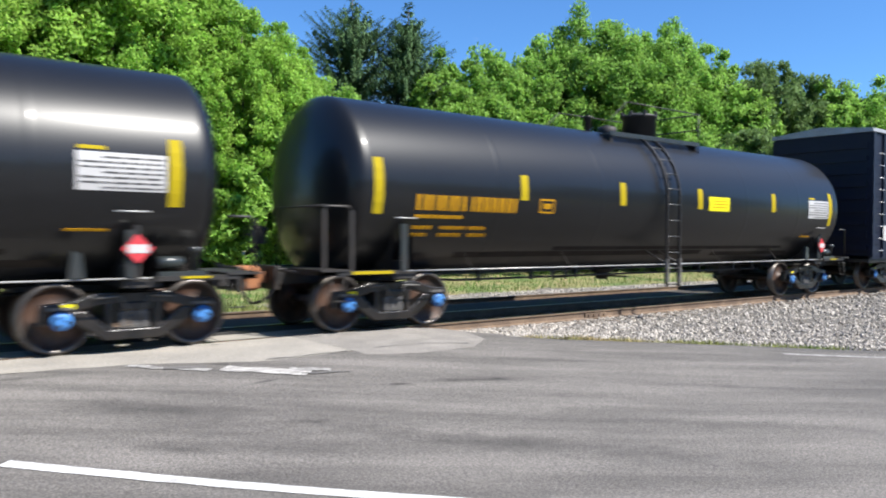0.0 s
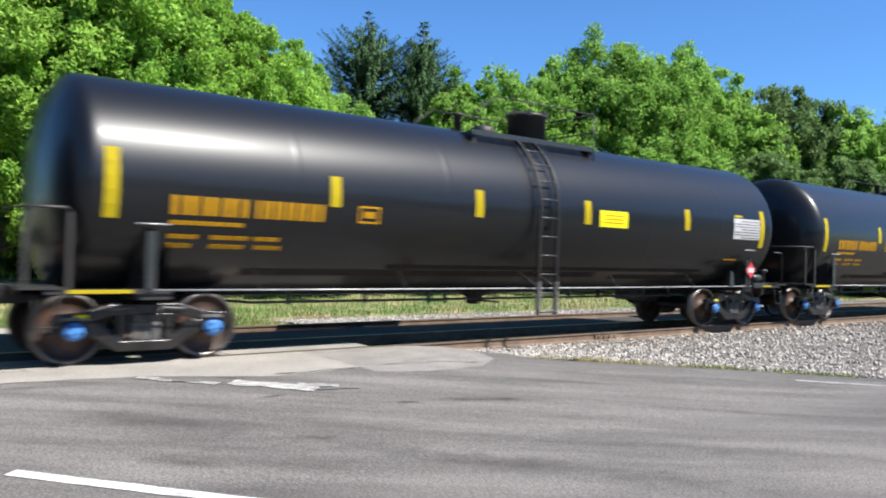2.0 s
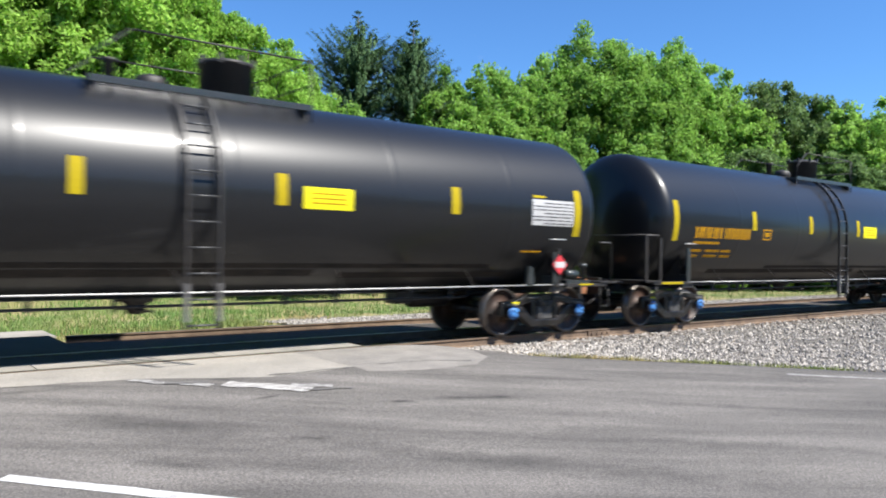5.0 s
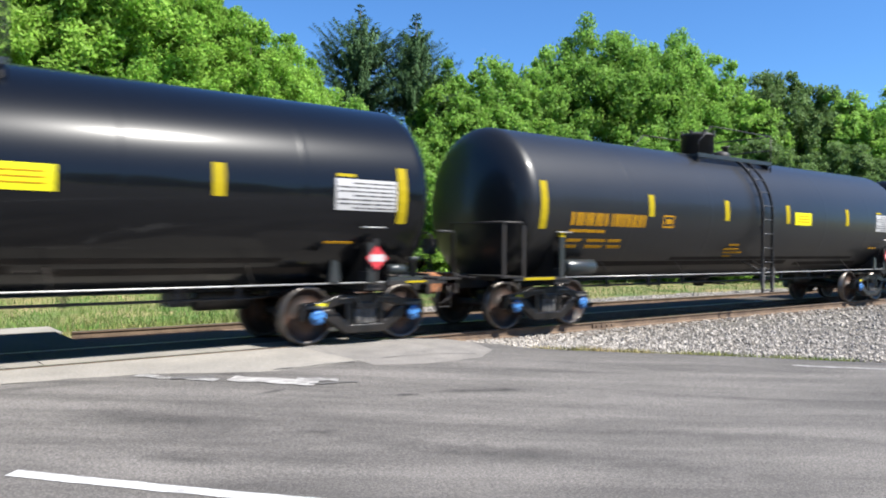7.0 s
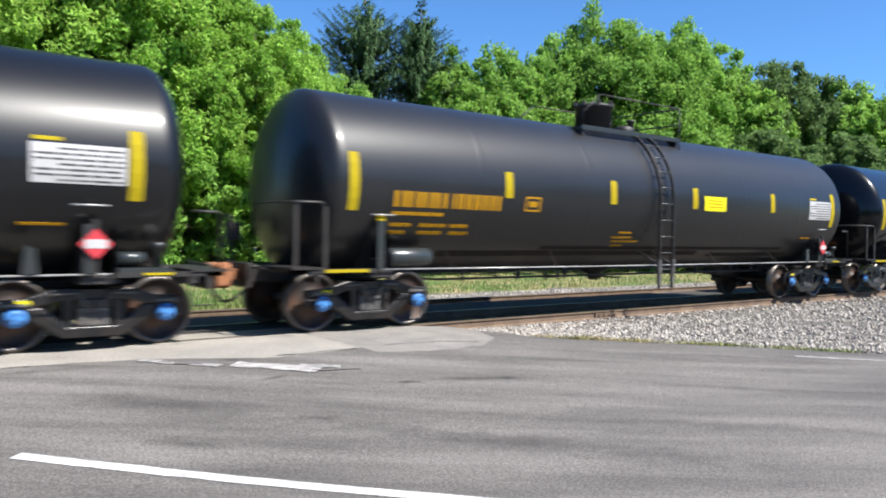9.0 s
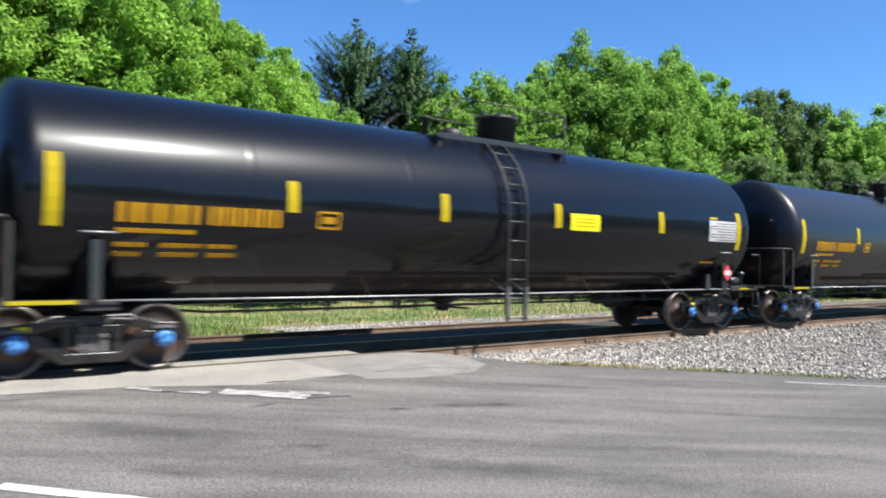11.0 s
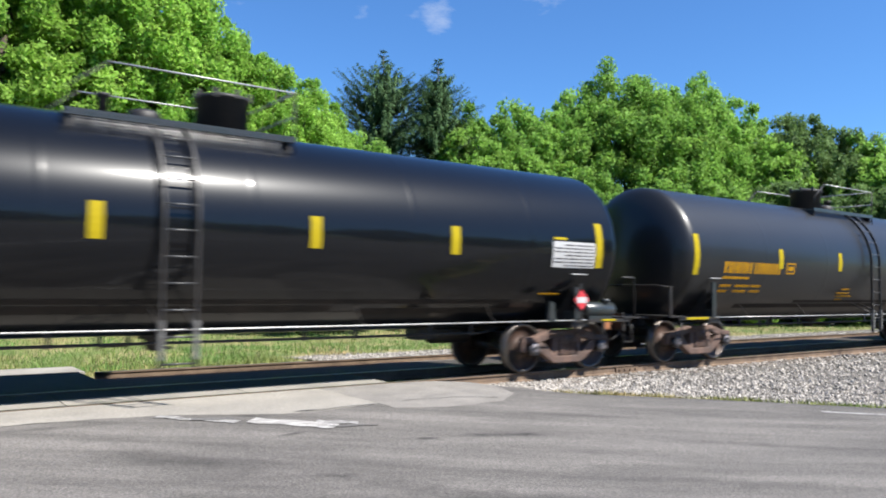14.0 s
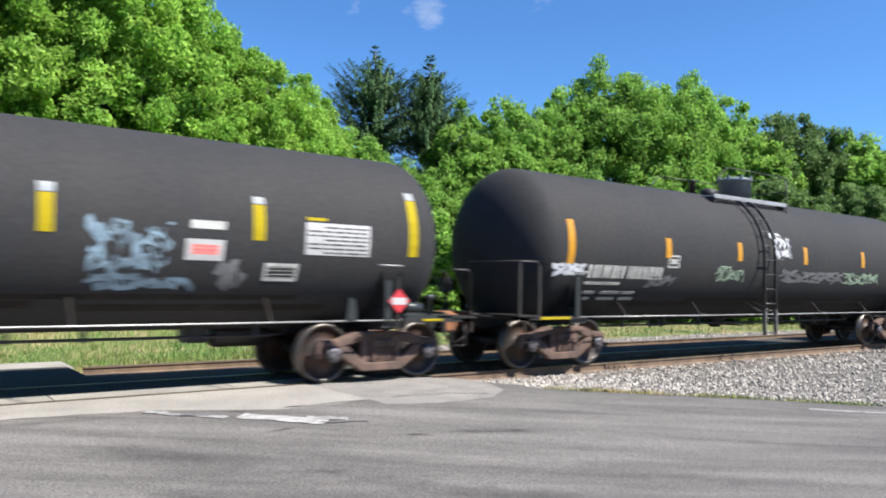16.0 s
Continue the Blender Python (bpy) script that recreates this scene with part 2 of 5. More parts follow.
def streak_asphalt():
    """Tyre-worn bands along the road and a coarse speckle of stones."""
    nt = ASPHALT.node_tree
    N, L = nt.nodes, nt.links
    p = N["Principled BSDF"]
    col = p.inputs["Base Color"].links[0].from_socket
    tc = N.new("ShaderNodeTexCoord")
    mp = N.new("ShaderNodeMapping")
    mp.vector_type = 'TEXTURE'
    mp.inputs["Rotation"].default_value = (0, 0, radians(-39))
    mp.inputs["Scale"].default_value = (3.2, 0.55, 1)
    L.new(tc.outputs["Object"], mp.inputs["Vector"])
    n = N.new("ShaderNodeTexNoise")
    n.inputs["Scale"].default_value, n.inputs["Detail"].default_value, n.inputs["Roughness"].default_value = 0.9, 8, 0.65
    L.new(mp.outputs[0], n.inputs["Vector"])
    r = N.new("ShaderNodeMapRange")
    r.inputs["From Min"].default_value, r.inputs["From Max"].default_value = 0.36, 0.62
    r.inputs["To Min"].default_value, r.inputs["To Max"].default_value = 0.6, 1.12
    L.new(n.outputs["Fac"], r.inputs["Value"])
    v = N.new("ShaderNodeTexVoronoi")
    v.inputs["Scale"].default_value = 38
    L.new(tc.outputs["Object"], v.inputs["Vector"])
    r2 = N.new("ShaderNodeMapRange")
    r2.inputs["From Max"].default_value = 0.75
    r2.inputs["To Min"].default_value, r2.inputs["To Max"].default_value = 1.28, 0.72
    L.new(v.outputs["Distance"], r2.inputs["Value"])
    m = N.new("ShaderNodeMath")
    m.operation = 'MULTIPLY'
    L.new(r.outputs[0], m.inputs[0])
    L.new(r2.outputs[0], m.inputs[1])
    value = m.outputs[0]
    patchy = N.new("ShaderNodeTexNoise")
    patchy.inputs["Scale"].default_value, patchy.inputs["Detail"].default_value, patchy.inputs["Roughness"].default_value = 3.2, 7, 0.7
    L.new(tc.outputs["Object"], patchy.inputs["Vector"])
    # old oil and tyre stains: centre, half length, half width, bearing, depth
    for cx, cy, a, b, turn, deep in ((4.3, 4.6, 3.0, 0.42, -52, 0.5), (6.4, 3.8, 2.6, 0.3, -45, 0.42), (2.3, 7.1, 1.3, 0.35, -48, 0.4), (5.7, 6.65, 0.95, 0.16, -22, 0.75), (4.85, 6.9, 0.3, 0.1, -25, 0.8),
                                     (3.7, 7.75, 0.3, 0.09, 12, 0.7), (4.45, 7.95, 0.28, 0.12, 25, 0.6), (3.65, 8.95, 0.4, 0.12, -35, 0.6), (1.5, 9.3, 1.2, 0.2, -5, 0.45), (3.3, 6.1, 0.5, 0.12, -30, 0.6),
                                     (7.4, 7.0, 1.2, 0.18, -38, 0.4), (2.1, 5.9, 0.6, 0.2, -50, 0.45), (8.2, 4.6, 2.4, 0.2, -45, 0.35)):
        spot = N.new("ShaderNodeMapping")
        spot.vector_type = 'TEXTURE'
        spot.inputs["Location"].default_value = (cx, cy, 0)
        spot.inputs["Rotation"].default_value = (0, 0, radians(turn))
        spot.inputs["Scale"].default_value = (a, b, 100)
        L.new(tc.outputs["Object"], spot.inputs["Vector"])
        far = N.new("ShaderNodeVectorMath")
        far.operation = 'LENGTH'
        L.new(spot.outputs[0], far.inputs[0])
        ragged = N.new("ShaderNodeMath")
        ragged.operation = 'MULTIPLY_ADD'
        ragged.inputs[1].default_value = 1.7
        L.new(patchy.outputs["Fac"], ragged.inputs[0])
        L.new(far.outputs["Value"], ragged.inputs[2])
        dark = N.new("ShaderNodeMapRange")
        dark.interpolation_type = 'SMOOTHSTEP'
        dark.inputs["From Min"].default_value, dark.inputs["From Max"].default_value = 0.7, 1.75
        dark.inputs["To Min"].default_value, dark.inputs["To Max"].default_value = 1 - deep, 1.0
        L.new(ragged.outputs[0], dark.inputs["Value"])
        both = N.new("ShaderNodeMath")
        both.operation = 'MULTIPLY'
        L.new(value, both.inputs[0])
        L.new(dark.outputs[0], both.inputs[1])
        value = both.outputs[0]
    sc = N.new("ShaderNodeVectorMath")
    sc.operation = 'SCALE'
    L.new(col, sc.inputs[0])
    L.new(value, sc.inputs["Scale"])
    L.new(sc.outputs[0], p.inputs["Base Color"])


streak_asphalt()
for paint, weight, rough in ((PAINT, 0.3, 0.12), (PAINT_GREY, 0.25, 0.13), (PAINT_GLOSS, 0.55, 0.09)):
    bsdf = paint.node_tree.nodes["Principled BSDF"]
    bsdf.inputs["Coat Weight"].default_value, bsdf.inputs["Coat Roughness"].default_value = weight, rough


# ---- shape helpers ----
def box(bm, x0, x1, y0, y1, z0, z1, mi=0):
    v = [bm.verts.new((x, y, z)) for x in (x0, x1) for y in (y0, y1) for z in (z0, z1)]
    for q in ((0, 1, 3, 2), (4, 6, 7, 5), (0, 4, 5, 1), (2, 3, 7, 6), (0, 2, 6, 4), (1, 5, 7, 3)):
        bm.faces.new([v[i] for i in q]).material_index = mi


def lathe(bm, profile, origin, axis, seg=24, mi=0, smooth=True, closed=False):
    """Turns (along, radius) pairs round an axis ('x', 'y' or 'z') through origin."""
    o = Vector(origin)
    rings = []
    for along, rad in profile:
        ring = []
        for i in range(seg):
            a = 2 * math.pi * i / seg
            c, s = rad * math.cos(a), rad * math.sin(a)
            ring.append(bm.verts.new(o + Vector({'x': (along, c, s), 'y': (s, along, c), 'z': (c, s, along)}[axis])))
        rings.append(ring)
    for k, (r0, r1) in enumerate(zip(rings, rings[1:])):
        m = mi[k] if isinstance(mi, (list, tuple)) else mi
        for i in range(seg):
            f = bm.faces.new((r0[i], r0[(i + 1) % seg], r1[(i + 1) % seg], r1[i]))
            f.material_index, f.smooth = m, smooth
    if not closed:
        for ring, flip, k in ((rings[0], True, 0), (rings[-1], False, -1)):
            f = bm.faces.new(ring[::-1] if flip else ring)
            f.material_index = mi[k] if isinstance(mi, (list, tuple)) else mi


def pipe(bm, pts, r, seg=8, mi=0):
    """A round bar through the points, with mitred bends."""
    P = [Vector(p) for p in pts]
    rings = []
    for i, p in enumerate(P):
        d = ((P[min(i + 1, len(P) - 1)] - P[i]).normalized() + (P[i] - P[max(i - 1, 0)]).normalized()).normalized()
        ref = Vector((0, 0, 1)) if abs(d.z) < 0.9 else Vector((0, 1, 0))
        u = d.cross(ref).normalized()
        w = d.cross(u)
        rings.append([bm.verts.new(p + r * (math.cos(2 * math.pi * k / seg) * u + math.sin(2 * math.pi * k / seg) * w)) for k in range(seg)])
    for r0, r1 in zip(rings, rings[1:]):
        for i in range(seg):
            f = bm.faces.new((r0[i], r0[(i + 1) % seg], r1[(i + 1) % seg], r1[i]))
            f.material_index, f.smooth = mi, True
    bm.faces.new(rings[0][::-1]).material_index = mi
    bm.faces.new(rings[-1]).material_index = mi


def slab(bm, outline, y0, y1, mi=0):
    """A plate: an outline in x and z, thick from y0 to y1."""
    a = [bm.verts.new((x, y0, z)) for x, z in outline]
    b = [bm.verts.new((x, y1, z)) for x, z in outline]
    bm.faces.new(a).material_index = mi
    bm.faces.new(b[::-1]).material_index = mi
    n = len(a)
    for i in range(n):
        bm.faces.new((a[i], b[i], b[(i + 1) % n], a[(i + 1) % n])).material_index = mi


def finish(name, bm, mats):
    bmesh.ops.recalc_face_normals(bm, faces=bm.faces)
    me = bpy.data.meshes.new(name)
    bm.to_mesh(me)
    bm.free()
    for m in (mats if isinstance(mats, (list, tuple)) else [mats]):
        me.materials.append(m)
    return me


def part(name, bm, mats, parent, label="", at=None):
    ob = new(name, finish(name, bm, mats))
    ob.parent = parent
    if at is not None:
        ob.matrix_basis = at
    return tagged(ob, label)


def soft_edges(ob, width=0.012):
    mod = ob.modifiers.new("bevel", 'BEVEL')
    mod.width, mod.segments, mod.limit_method = width, 2, 'ANGLE'
    return ob


def mesh_from(name, verts, faces, mats, smooth=False):
    me = bpy.data.meshes.new(name)
    me.from_pydata(verts, [], faces)
    for m in (mats if isinstance(mats, (list, tuple)) else [mats]):
        me.materials.append(m)
    if smooth:
        me.polygons.foreach_set("use_smooth", [True] * len(me.polygons))
    return me


# ---- ground, road and track ----
def road_z(x, y):
    """The road climbs gently to the crossing and falls away beyond it."""
    near = min(max((9.3 - y) / 5.0, 0), 1)
    far = min(max((y - 14.2) / 6.0, 0), 1)
    return -0.015 - 0.13 * near * near * (3 - 2 * near) - 0.2 * far


def ground_z(x, y):
    bump = 0.06 * noise.noise(Vector((x * 0.15, y * 0.15, 3))) if y > 16 else 0
    rise = min(max((y - 26) / 30, 0), 1) * 1.0 if y > 0 else 0
    return -0.42 + bump + rise


def grid_sheet(name, xs, ys, height, mats, keep=None):
    verts = [(x, y, height(x, y)) for y in ys for x in xs]
    nx = len(xs)
    faces = []
    for j in range(len(ys) - 1):
        for i in range(nx - 1):
            if keep is None or keep((xs[i] + xs[i + 1]) / 2, (ys[j] + ys[j + 1]) / 2):
                faces.append((j * nx + i, j * nx + i + 1, (j + 1) * nx + i + 1, (j + 1) * nx + i))
    return new(name, mesh_from(name, verts, faces, mats, True))


far_steps = [-2500, -900, -400, -200, -120, -80]
axis_x = far_steps + [float(v) for v in range(-60, 121, 3)] + [150, 200, 400, 900, 2500]
axis_y = far_steps + [float(v) for v in range(-60, 91, 3)] + [120, 200, 400, 900, 2500]
ground = tagged(grid_sheet("ground", axis_x, axis_y, ground_z, GROUND), "grassy ground with dry patches beside the railway", "ground", kind="structure")

# the road's edge, from the crossing's corner towards the camera's side
EDGE_Y = [-45, -10, 1.5, 5.0, 6.5, 7.6, 8.3, 8.8, 9.3, 9.66]
EDGE_X = [62, 28, 15.9, 12.4, 10.85, 9.55, 8.75, 8.42, 8.36, 8.2]


def edge_x(y):
    return float(np.interp(y, EDGE_Y, EDGE_X)) + 0.04 * noise.noise(Vector((y * 2.3, 0, 0)))


def build_road():
    """Asphalt up to the crossing; its edge runs aslant to the track, with a rounded corner at the rail."""
    verts, faces = [], []
    ys = [-45, -30, -20, -10, -5, -2, 0] + [0.5 + 0.35 * k for k in range(26)] + [9.66]
    cols = [0, 0.15, 0.3, 0.45, 0.55, 0.62, 0.68, 0.73, 0.78, 0.82, 0.86, 0.9, 0.94, 0.97, 0.99, 1]
    for y in ys:
        e = edge_x(y)
        for c in cols:
            x = -50 + (e + 50) * c
            verts.append((x, y, road_z(x, y) - (0.01 if c == 1 else 0)))
    w = len(cols)
    for j in range(len(ys) - 1):
        for i in range(w - 1):
            faces.append((j * w + i, j * w + i + 1, (j + 1) * w + i + 1, (j + 1) * w + i))
    edge = [j * w + w - 1 for j in range(len(ys))]
    base = len(verts)
    verts += [(verts[k][0] + 0.08, verts[k][1], -0.6) for k in edge]
    faces += [(edge[j], base + j, base + j + 1, edge[j + 1]) for j in range(len(edge) - 1)]
    return tagged(new("road", mesh_from("road", verts, faces, ASPHALT, True)), "grey worn asphalt road with cracks and dark stains", "road", kind="structure")


road = build_road()
bm = bmesh.new()
box(bm, -45, 1.2, 16.6, 22, -0.5, -0.06)
far_road = tagged(new("road_beyond", finish("road_beyond", bm, ASPHALT)), "asphalt road on the far side of the crossing", "road", kind="structure")


def build_track():
    for y, z, start, name in ((TRACK_Y - 0.754, 0, -80, "rail_near"), (TRACK_Y + 0.754, 0, -80, "rail_far"), (15.3, -0.063, 3.3, "rail_beyond")):
        bm = bmesh.new()
        outline = [(-0.07, -0.17), (0.07, -0.17), (0.07, -0.155), (0.012, -0.13), (0.012, -0.045), (0.036, -0.03), (0.036, -0.004), (0.028, 0),
                   (-0.028, 0), (-0.036, -0.004), (-0.036, -0.03), (-0.012, -0.045), (-0.012, -0.13), (-0.07, -0.155)]
        xs = (start, 300)
        rings = [[bm.verts.new((x, y + a, z + b)) for a, b in outline] for x in xs]
        n = len(outline)
        for i in range(n):
            f = bm.faces.new((rings[0][i], rings[0][(i + 1) % n], rings[1][(i + 1) % n], rings[1][i]))
            f.material_index = 1 if i in (6, 7, 8) else 0
        tagged(new(name, finish(name, bm, [RAIL_RUST, RAIL_HEAD])), "rusty steel rail with a polished head", "rail", kind="structure")


build_track()
def gravel_z(x, y):
    """Height of the stone bed: a level top at the ties, a slope to the road's edge and to the grass beyond."""
    near = min(max((10.4 - y) / 0.4, 0), 1) * 0.85 + min(max((10.0 - y) / 2.6, 0), 1) * 0.5
    far = min(max((y - 15.4) / 4.0, 0), 1)
    return -0.19 - 0.03 * near - 0.2 * far + 0.02 * noise.noise(Vector((x * 1.5, y * 2, 7)))


def gravel_near(x):
    """The near edge of the stones, a strip of grass away from the asphalt."""
    e = float(np.interp(x, EDGE_X[::-1], EDGE_Y[::-1])) if x > 8.5 else 9.66
    return max(e + 0.42 + 0.35 * min(max((x - 8.8) / 1.5, 0), 1) + 0.14 * noise.noise(Vector((x * 1.1, 5, 0))), -8 if x < 40 else 4)


def gravel_sheet(name, xs, near, far, rows, label, mat=BALLAST, height=gravel_z):
    verts, faces = [], []
    for x in xs:
        y0, y1 = near(x), far(x)
        for k in range(rows):
            y = y0 + (y1 - y0) * k / (rows - 1)
            verts.append((x, y, height(x, y)))
    for a in range(len(xs) - 1):
        faces += [(a * rows + k, (a + 1) * rows + k, (a + 1) * rows + k + 1, a * rows + k + 1) for k in range(rows - 1)]
    return tagged(new(name, mesh_from(name, verts, faces, mat, True)), label, "ballast" if mat == BALLAST else "verge", kind="structure")


steps_x = [0.35 * k for k in range(100)] + [35 + 4 * k for k in range(66)]
gravel_sheet("ballast_near", [8.15 + s for s in steps_x], lambda x: min(gravel_near(x), 10.3), lambda x: TRACK_Y - 0.66, 22, "grey crushed stone between the road and the track")
def verge_z(x, y):
    return -0.16 - 0.05 * min(max((y - 12.8) / 2.5, 0), 1) - 0.2 * min(max((y - 15.6) / 3.0, 0), 1) + 0.02 * noise.noise(Vector((x * 1.2, y * 1.2, 4)))


def edge_height(x, y):
    e = float(np.interp(x, EDGE_X[::-1], EDGE_Y[::-1]))
    return road_z(x, min(y, e)) - 0.012 - 0.09 * min(max((y - e) / 0.9, 0), 1) + 0.015 * noise.noise(Vector((x * 3, y * 3, 6)))


gravel_sheet("verge", [8.45 + 0.2 * k for k in range(70)], lambda x: float(np.interp(x, EDGE_X[::-1], EDGE_Y[::-1])) - 0.05, lambda x: gravel_near(x) + 0.25, 7, "narrow strip of dry grass and dirt at the road's edge", GROUND, edge_height)
gravel_sheet("verge", [3.02 + 0.35 * k for k in range(19)], lambda x: 15.34, lambda x: 19.2, 12, "dry grass and dirt verge beside the crossing", GROUND, verge_z)
# stone in the train's shadow, the shade painted into its colour
gravel_sheet("verge", [3.02 + 0.35 * k for k in range(19)], lambda x: TRACK_Y + 0.84, lambda x: 15.34, 8, "stone between the tracks, coloured dark as the train's shade", SHADED_BALLAST, verge_z)
gravel_sheet("ballast_between", [9.2 + s for s in steps_x], lambda x: TRACK_Y + 0.64, lambda x: 15.1, 8, "stone between the tracks, coloured dark as the train's shade", SHADED_BALLAST)
gravel_sheet("ballast_far", [9.2 + s for s in steps_x], lambda x: 15.1, lambda x: 19.9 + 0.7 * noise.noise(Vector((x * 0.5, 9, 0))), 12, "grey crushed stone beyond the track")


# bed between the rails, its dark colour standing for the train's shadow
bm = bmesh.new()
last = None
for k in range(120):
    x = 6.95 + 0.5 * k
    row = [bm.verts.new((x, TRACK_Y + y, -0.165 - 0.03 * abs(y) + 0.02 * noise.noise(Vector((x * 2, y * 3, 1))))) for y in (-0.7, -0.3, 0.0, 0.3, 0.7)]
    if last:
        for i in range(4):
            bm.faces.new((last[i], row[i], row[i + 1], last[i + 1])).smooth = True
    last = row
tagged(new("track_bed", finish("track_bed", bm, SHADED_BALLAST)), "ballast between the rails, coloured dark as the train's shade", "ballast", kind="structure")


def scatter_stones():
    """Loose crushed stones over the bed: small uneven octahedra."""
    rg = np.random.default_rng(8)
    verts, faces = [], []
    want = 30000
    while len(faces) < want * 8:
        x = 8.4 + 30 * rg.random() ** 1.6
        lo = gravel_near(x) if x > 8.5 else 10.0
        far = rg.random() < 0.22
        y = rg.uniform(15.4, 19.6) if far else rg.uniform(lo, 10.75)
        if y < lo or (far and x < 9.0):
            continue
        r = rg.uniform(0.018, 0.042) * (1.25 if x > 18 else 1)
        c = np.array([x, y, gravel_z(x, y) + r * 0.35])
        ax = np.linalg.qr(rg.normal(size=(3, 3)))[0] * (r * rg.uniform(0.6, 1.25, 3))[:, None]
        i = len(verts)
        for k in range(3):
            verts += [tuple(c + ax[k]), tuple(c - ax[k])]
        for a in (0, 1):
            for b in (2, 3):
                for d in (4, 5):
                    faces.append((i + a, i + b, i + d))
    ob = new("ballast_stones", mesh_from("ballast_stones", verts, faces, STONE))
    return tagged(ob, "loose grey crushed stones beside the track", "gravel", kind="stuff")


scatter_stones()


def build_crossing():
    root = tagged(new("crossing", None), "pale concrete crossing panels along the rails, some coloured dark as train shade", "crossing", kind="structure")
    # middle row splits at the shadow's edge; dark panels have the shade painted in
    for y0, y1, x_end, mat in ((TRACK_Y - 0.66, TRACK_Y - 0.05, 6.9, CONCRETE), (TRACK_Y - 0.045, TRACK_Y + 0.66, 6.9, SHADED_PAVING), (TRACK_Y + 0.82, 15.22, 3.0, SHADED_PAVING), (15.38, 16.55, 3.15, CONCRETE)):
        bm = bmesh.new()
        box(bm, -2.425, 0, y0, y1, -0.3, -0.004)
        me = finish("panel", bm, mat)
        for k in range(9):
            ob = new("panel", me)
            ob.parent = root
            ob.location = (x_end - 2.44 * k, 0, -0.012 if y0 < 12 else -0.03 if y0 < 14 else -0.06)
    return root


def build_apron(xs, near_line, far_line, mat, label):
    """Worn paving between the asphalt and the near rail, with a ragged edge; the lines are (x, y) pairs."""
    verts, faces = [], []
    rows = 9
    for x in xs:
        near = float(np.interp(x, *zip(*near_line)))
        near += 0.07 * noise.noise(Vector((x * 2.2, 3, 0))) + 0.04 * noise.noise(Vector((x * 9, 3, 0)))
        far = float(np.interp(x, *zip(*far_line)))
        for k in range(rows):
            y = near + (far - near) * k / (rows - 1)
            verts.append((x, y, road_z(x, y) + (0.005 if k else 0.0015)))
    for a in range(len(xs) - 1):
        faces += [(a * rows + k, (a + 1) * rows + k, (a + 1) * rows + k + 1, a * rows + k + 1) for k in range(rows - 1)]
    tagged(new("crossing_apron", mesh_from("crossing_apron", verts, faces, mat, True)), label, "crossing", kind="structure")


build_apron([-30 + 1.5 * k for k in range(19)] + [-1.5 + 0.06 * k for k in range(118)], ((-30, 9.75), (1.4, 9.7), (2.4, 9.6), (2.9, 9.5), (3.5, 9.15), (4.2, 8.82), (5.55, 8.95)),
            ((-30, 10.735), (6, 10.735)), CONCRETE, "worn beige concrete apron beside the rail")
build_apron([5.525 + 0.06 * k for k in range(43)], ((5.5, 8.55), (6.2, 8.3), (7.2, 8.35), (7.8, 8.8), (8.1, 9.6)),
            ((6.7, 10.735), (7.3, 10.7), (7.65, 10.57), (7.95, 10.3), (8.08, 10.0)), PALE_ASPHALT, "pale worn asphalt at the crossing's corner")


build_crossing()


bm = bmesh.new()
corner = [(-45, 9.662), (8.2, 9.662), (8.12, 10.0), (7.95, 10.35), (7.65, 10.6), (7.3, 10.73), (-45, 10.73)]
low = [bm.verts.new((x, y, -0.4)) for x, y in corner]
high = [bm.verts.new((x, y, -0.0155 - 0.008 * (x > 7.2))) for x, y in corner]
bm.faces.new(high)
for i in range(len(corner)):
    k = (i + 1) % len(corner)
    bm.faces.new((low[i], low[k], high[k], high[i]))
tagged(new("road_corner", finish("road_corner", bm, PALE_ASPHALT)), "rounded asphalt corner beside the rail", "road", kind="structure")


def build_ties():
    root = tagged(new("track_ties", None), "weathered wooden ties half buried in stone", "ties", kind="structure")
    bm = bmesh.new()
    box(bm, -0.115, 0.115, -1.3, 1.3, -0.36, -0.172)
    bmesh.ops.bevel(bm, geom=bm.edges[:], offset=0.012, segments=1, affect='EDGES')
    me = finish("tie", bm, TIE_WOOD)
    rg = random.Random(4)
    for k in range(70):
        ob = new("tie", me)
        ob.parent = root
        ob.location = (8.6 + 0.52 * k, TRACK_Y + rg.uniform(-0.05, 0.05), 0)


build_ties()


def build_joint_bars():
    root = tagged(new("joint_bar", None), "rusty bolted bar joining two rail ends", "joint bar")
    y = TRACK_Y - 0.754
    bm = bmesh.new()
    slab(bm, [(12.3, -0.135), (13.0, -0.135), (13.0, -0.05), (12.3, -0.05)], y - 0.04, y - 0.012)
    part("plate", bm, RAIL_RUST, root)
    for k in range(4):
        bm = bmesh.new()
        lathe(bm, [(y - 0.065, 0.02), (y - 0.04, 0.02)], (12.4 + 0.165 * k, 0, -0.09), 'y', 6, 0, False)
        part("bolt", bm, RAIL_RUST, root)


build_joint_bars()


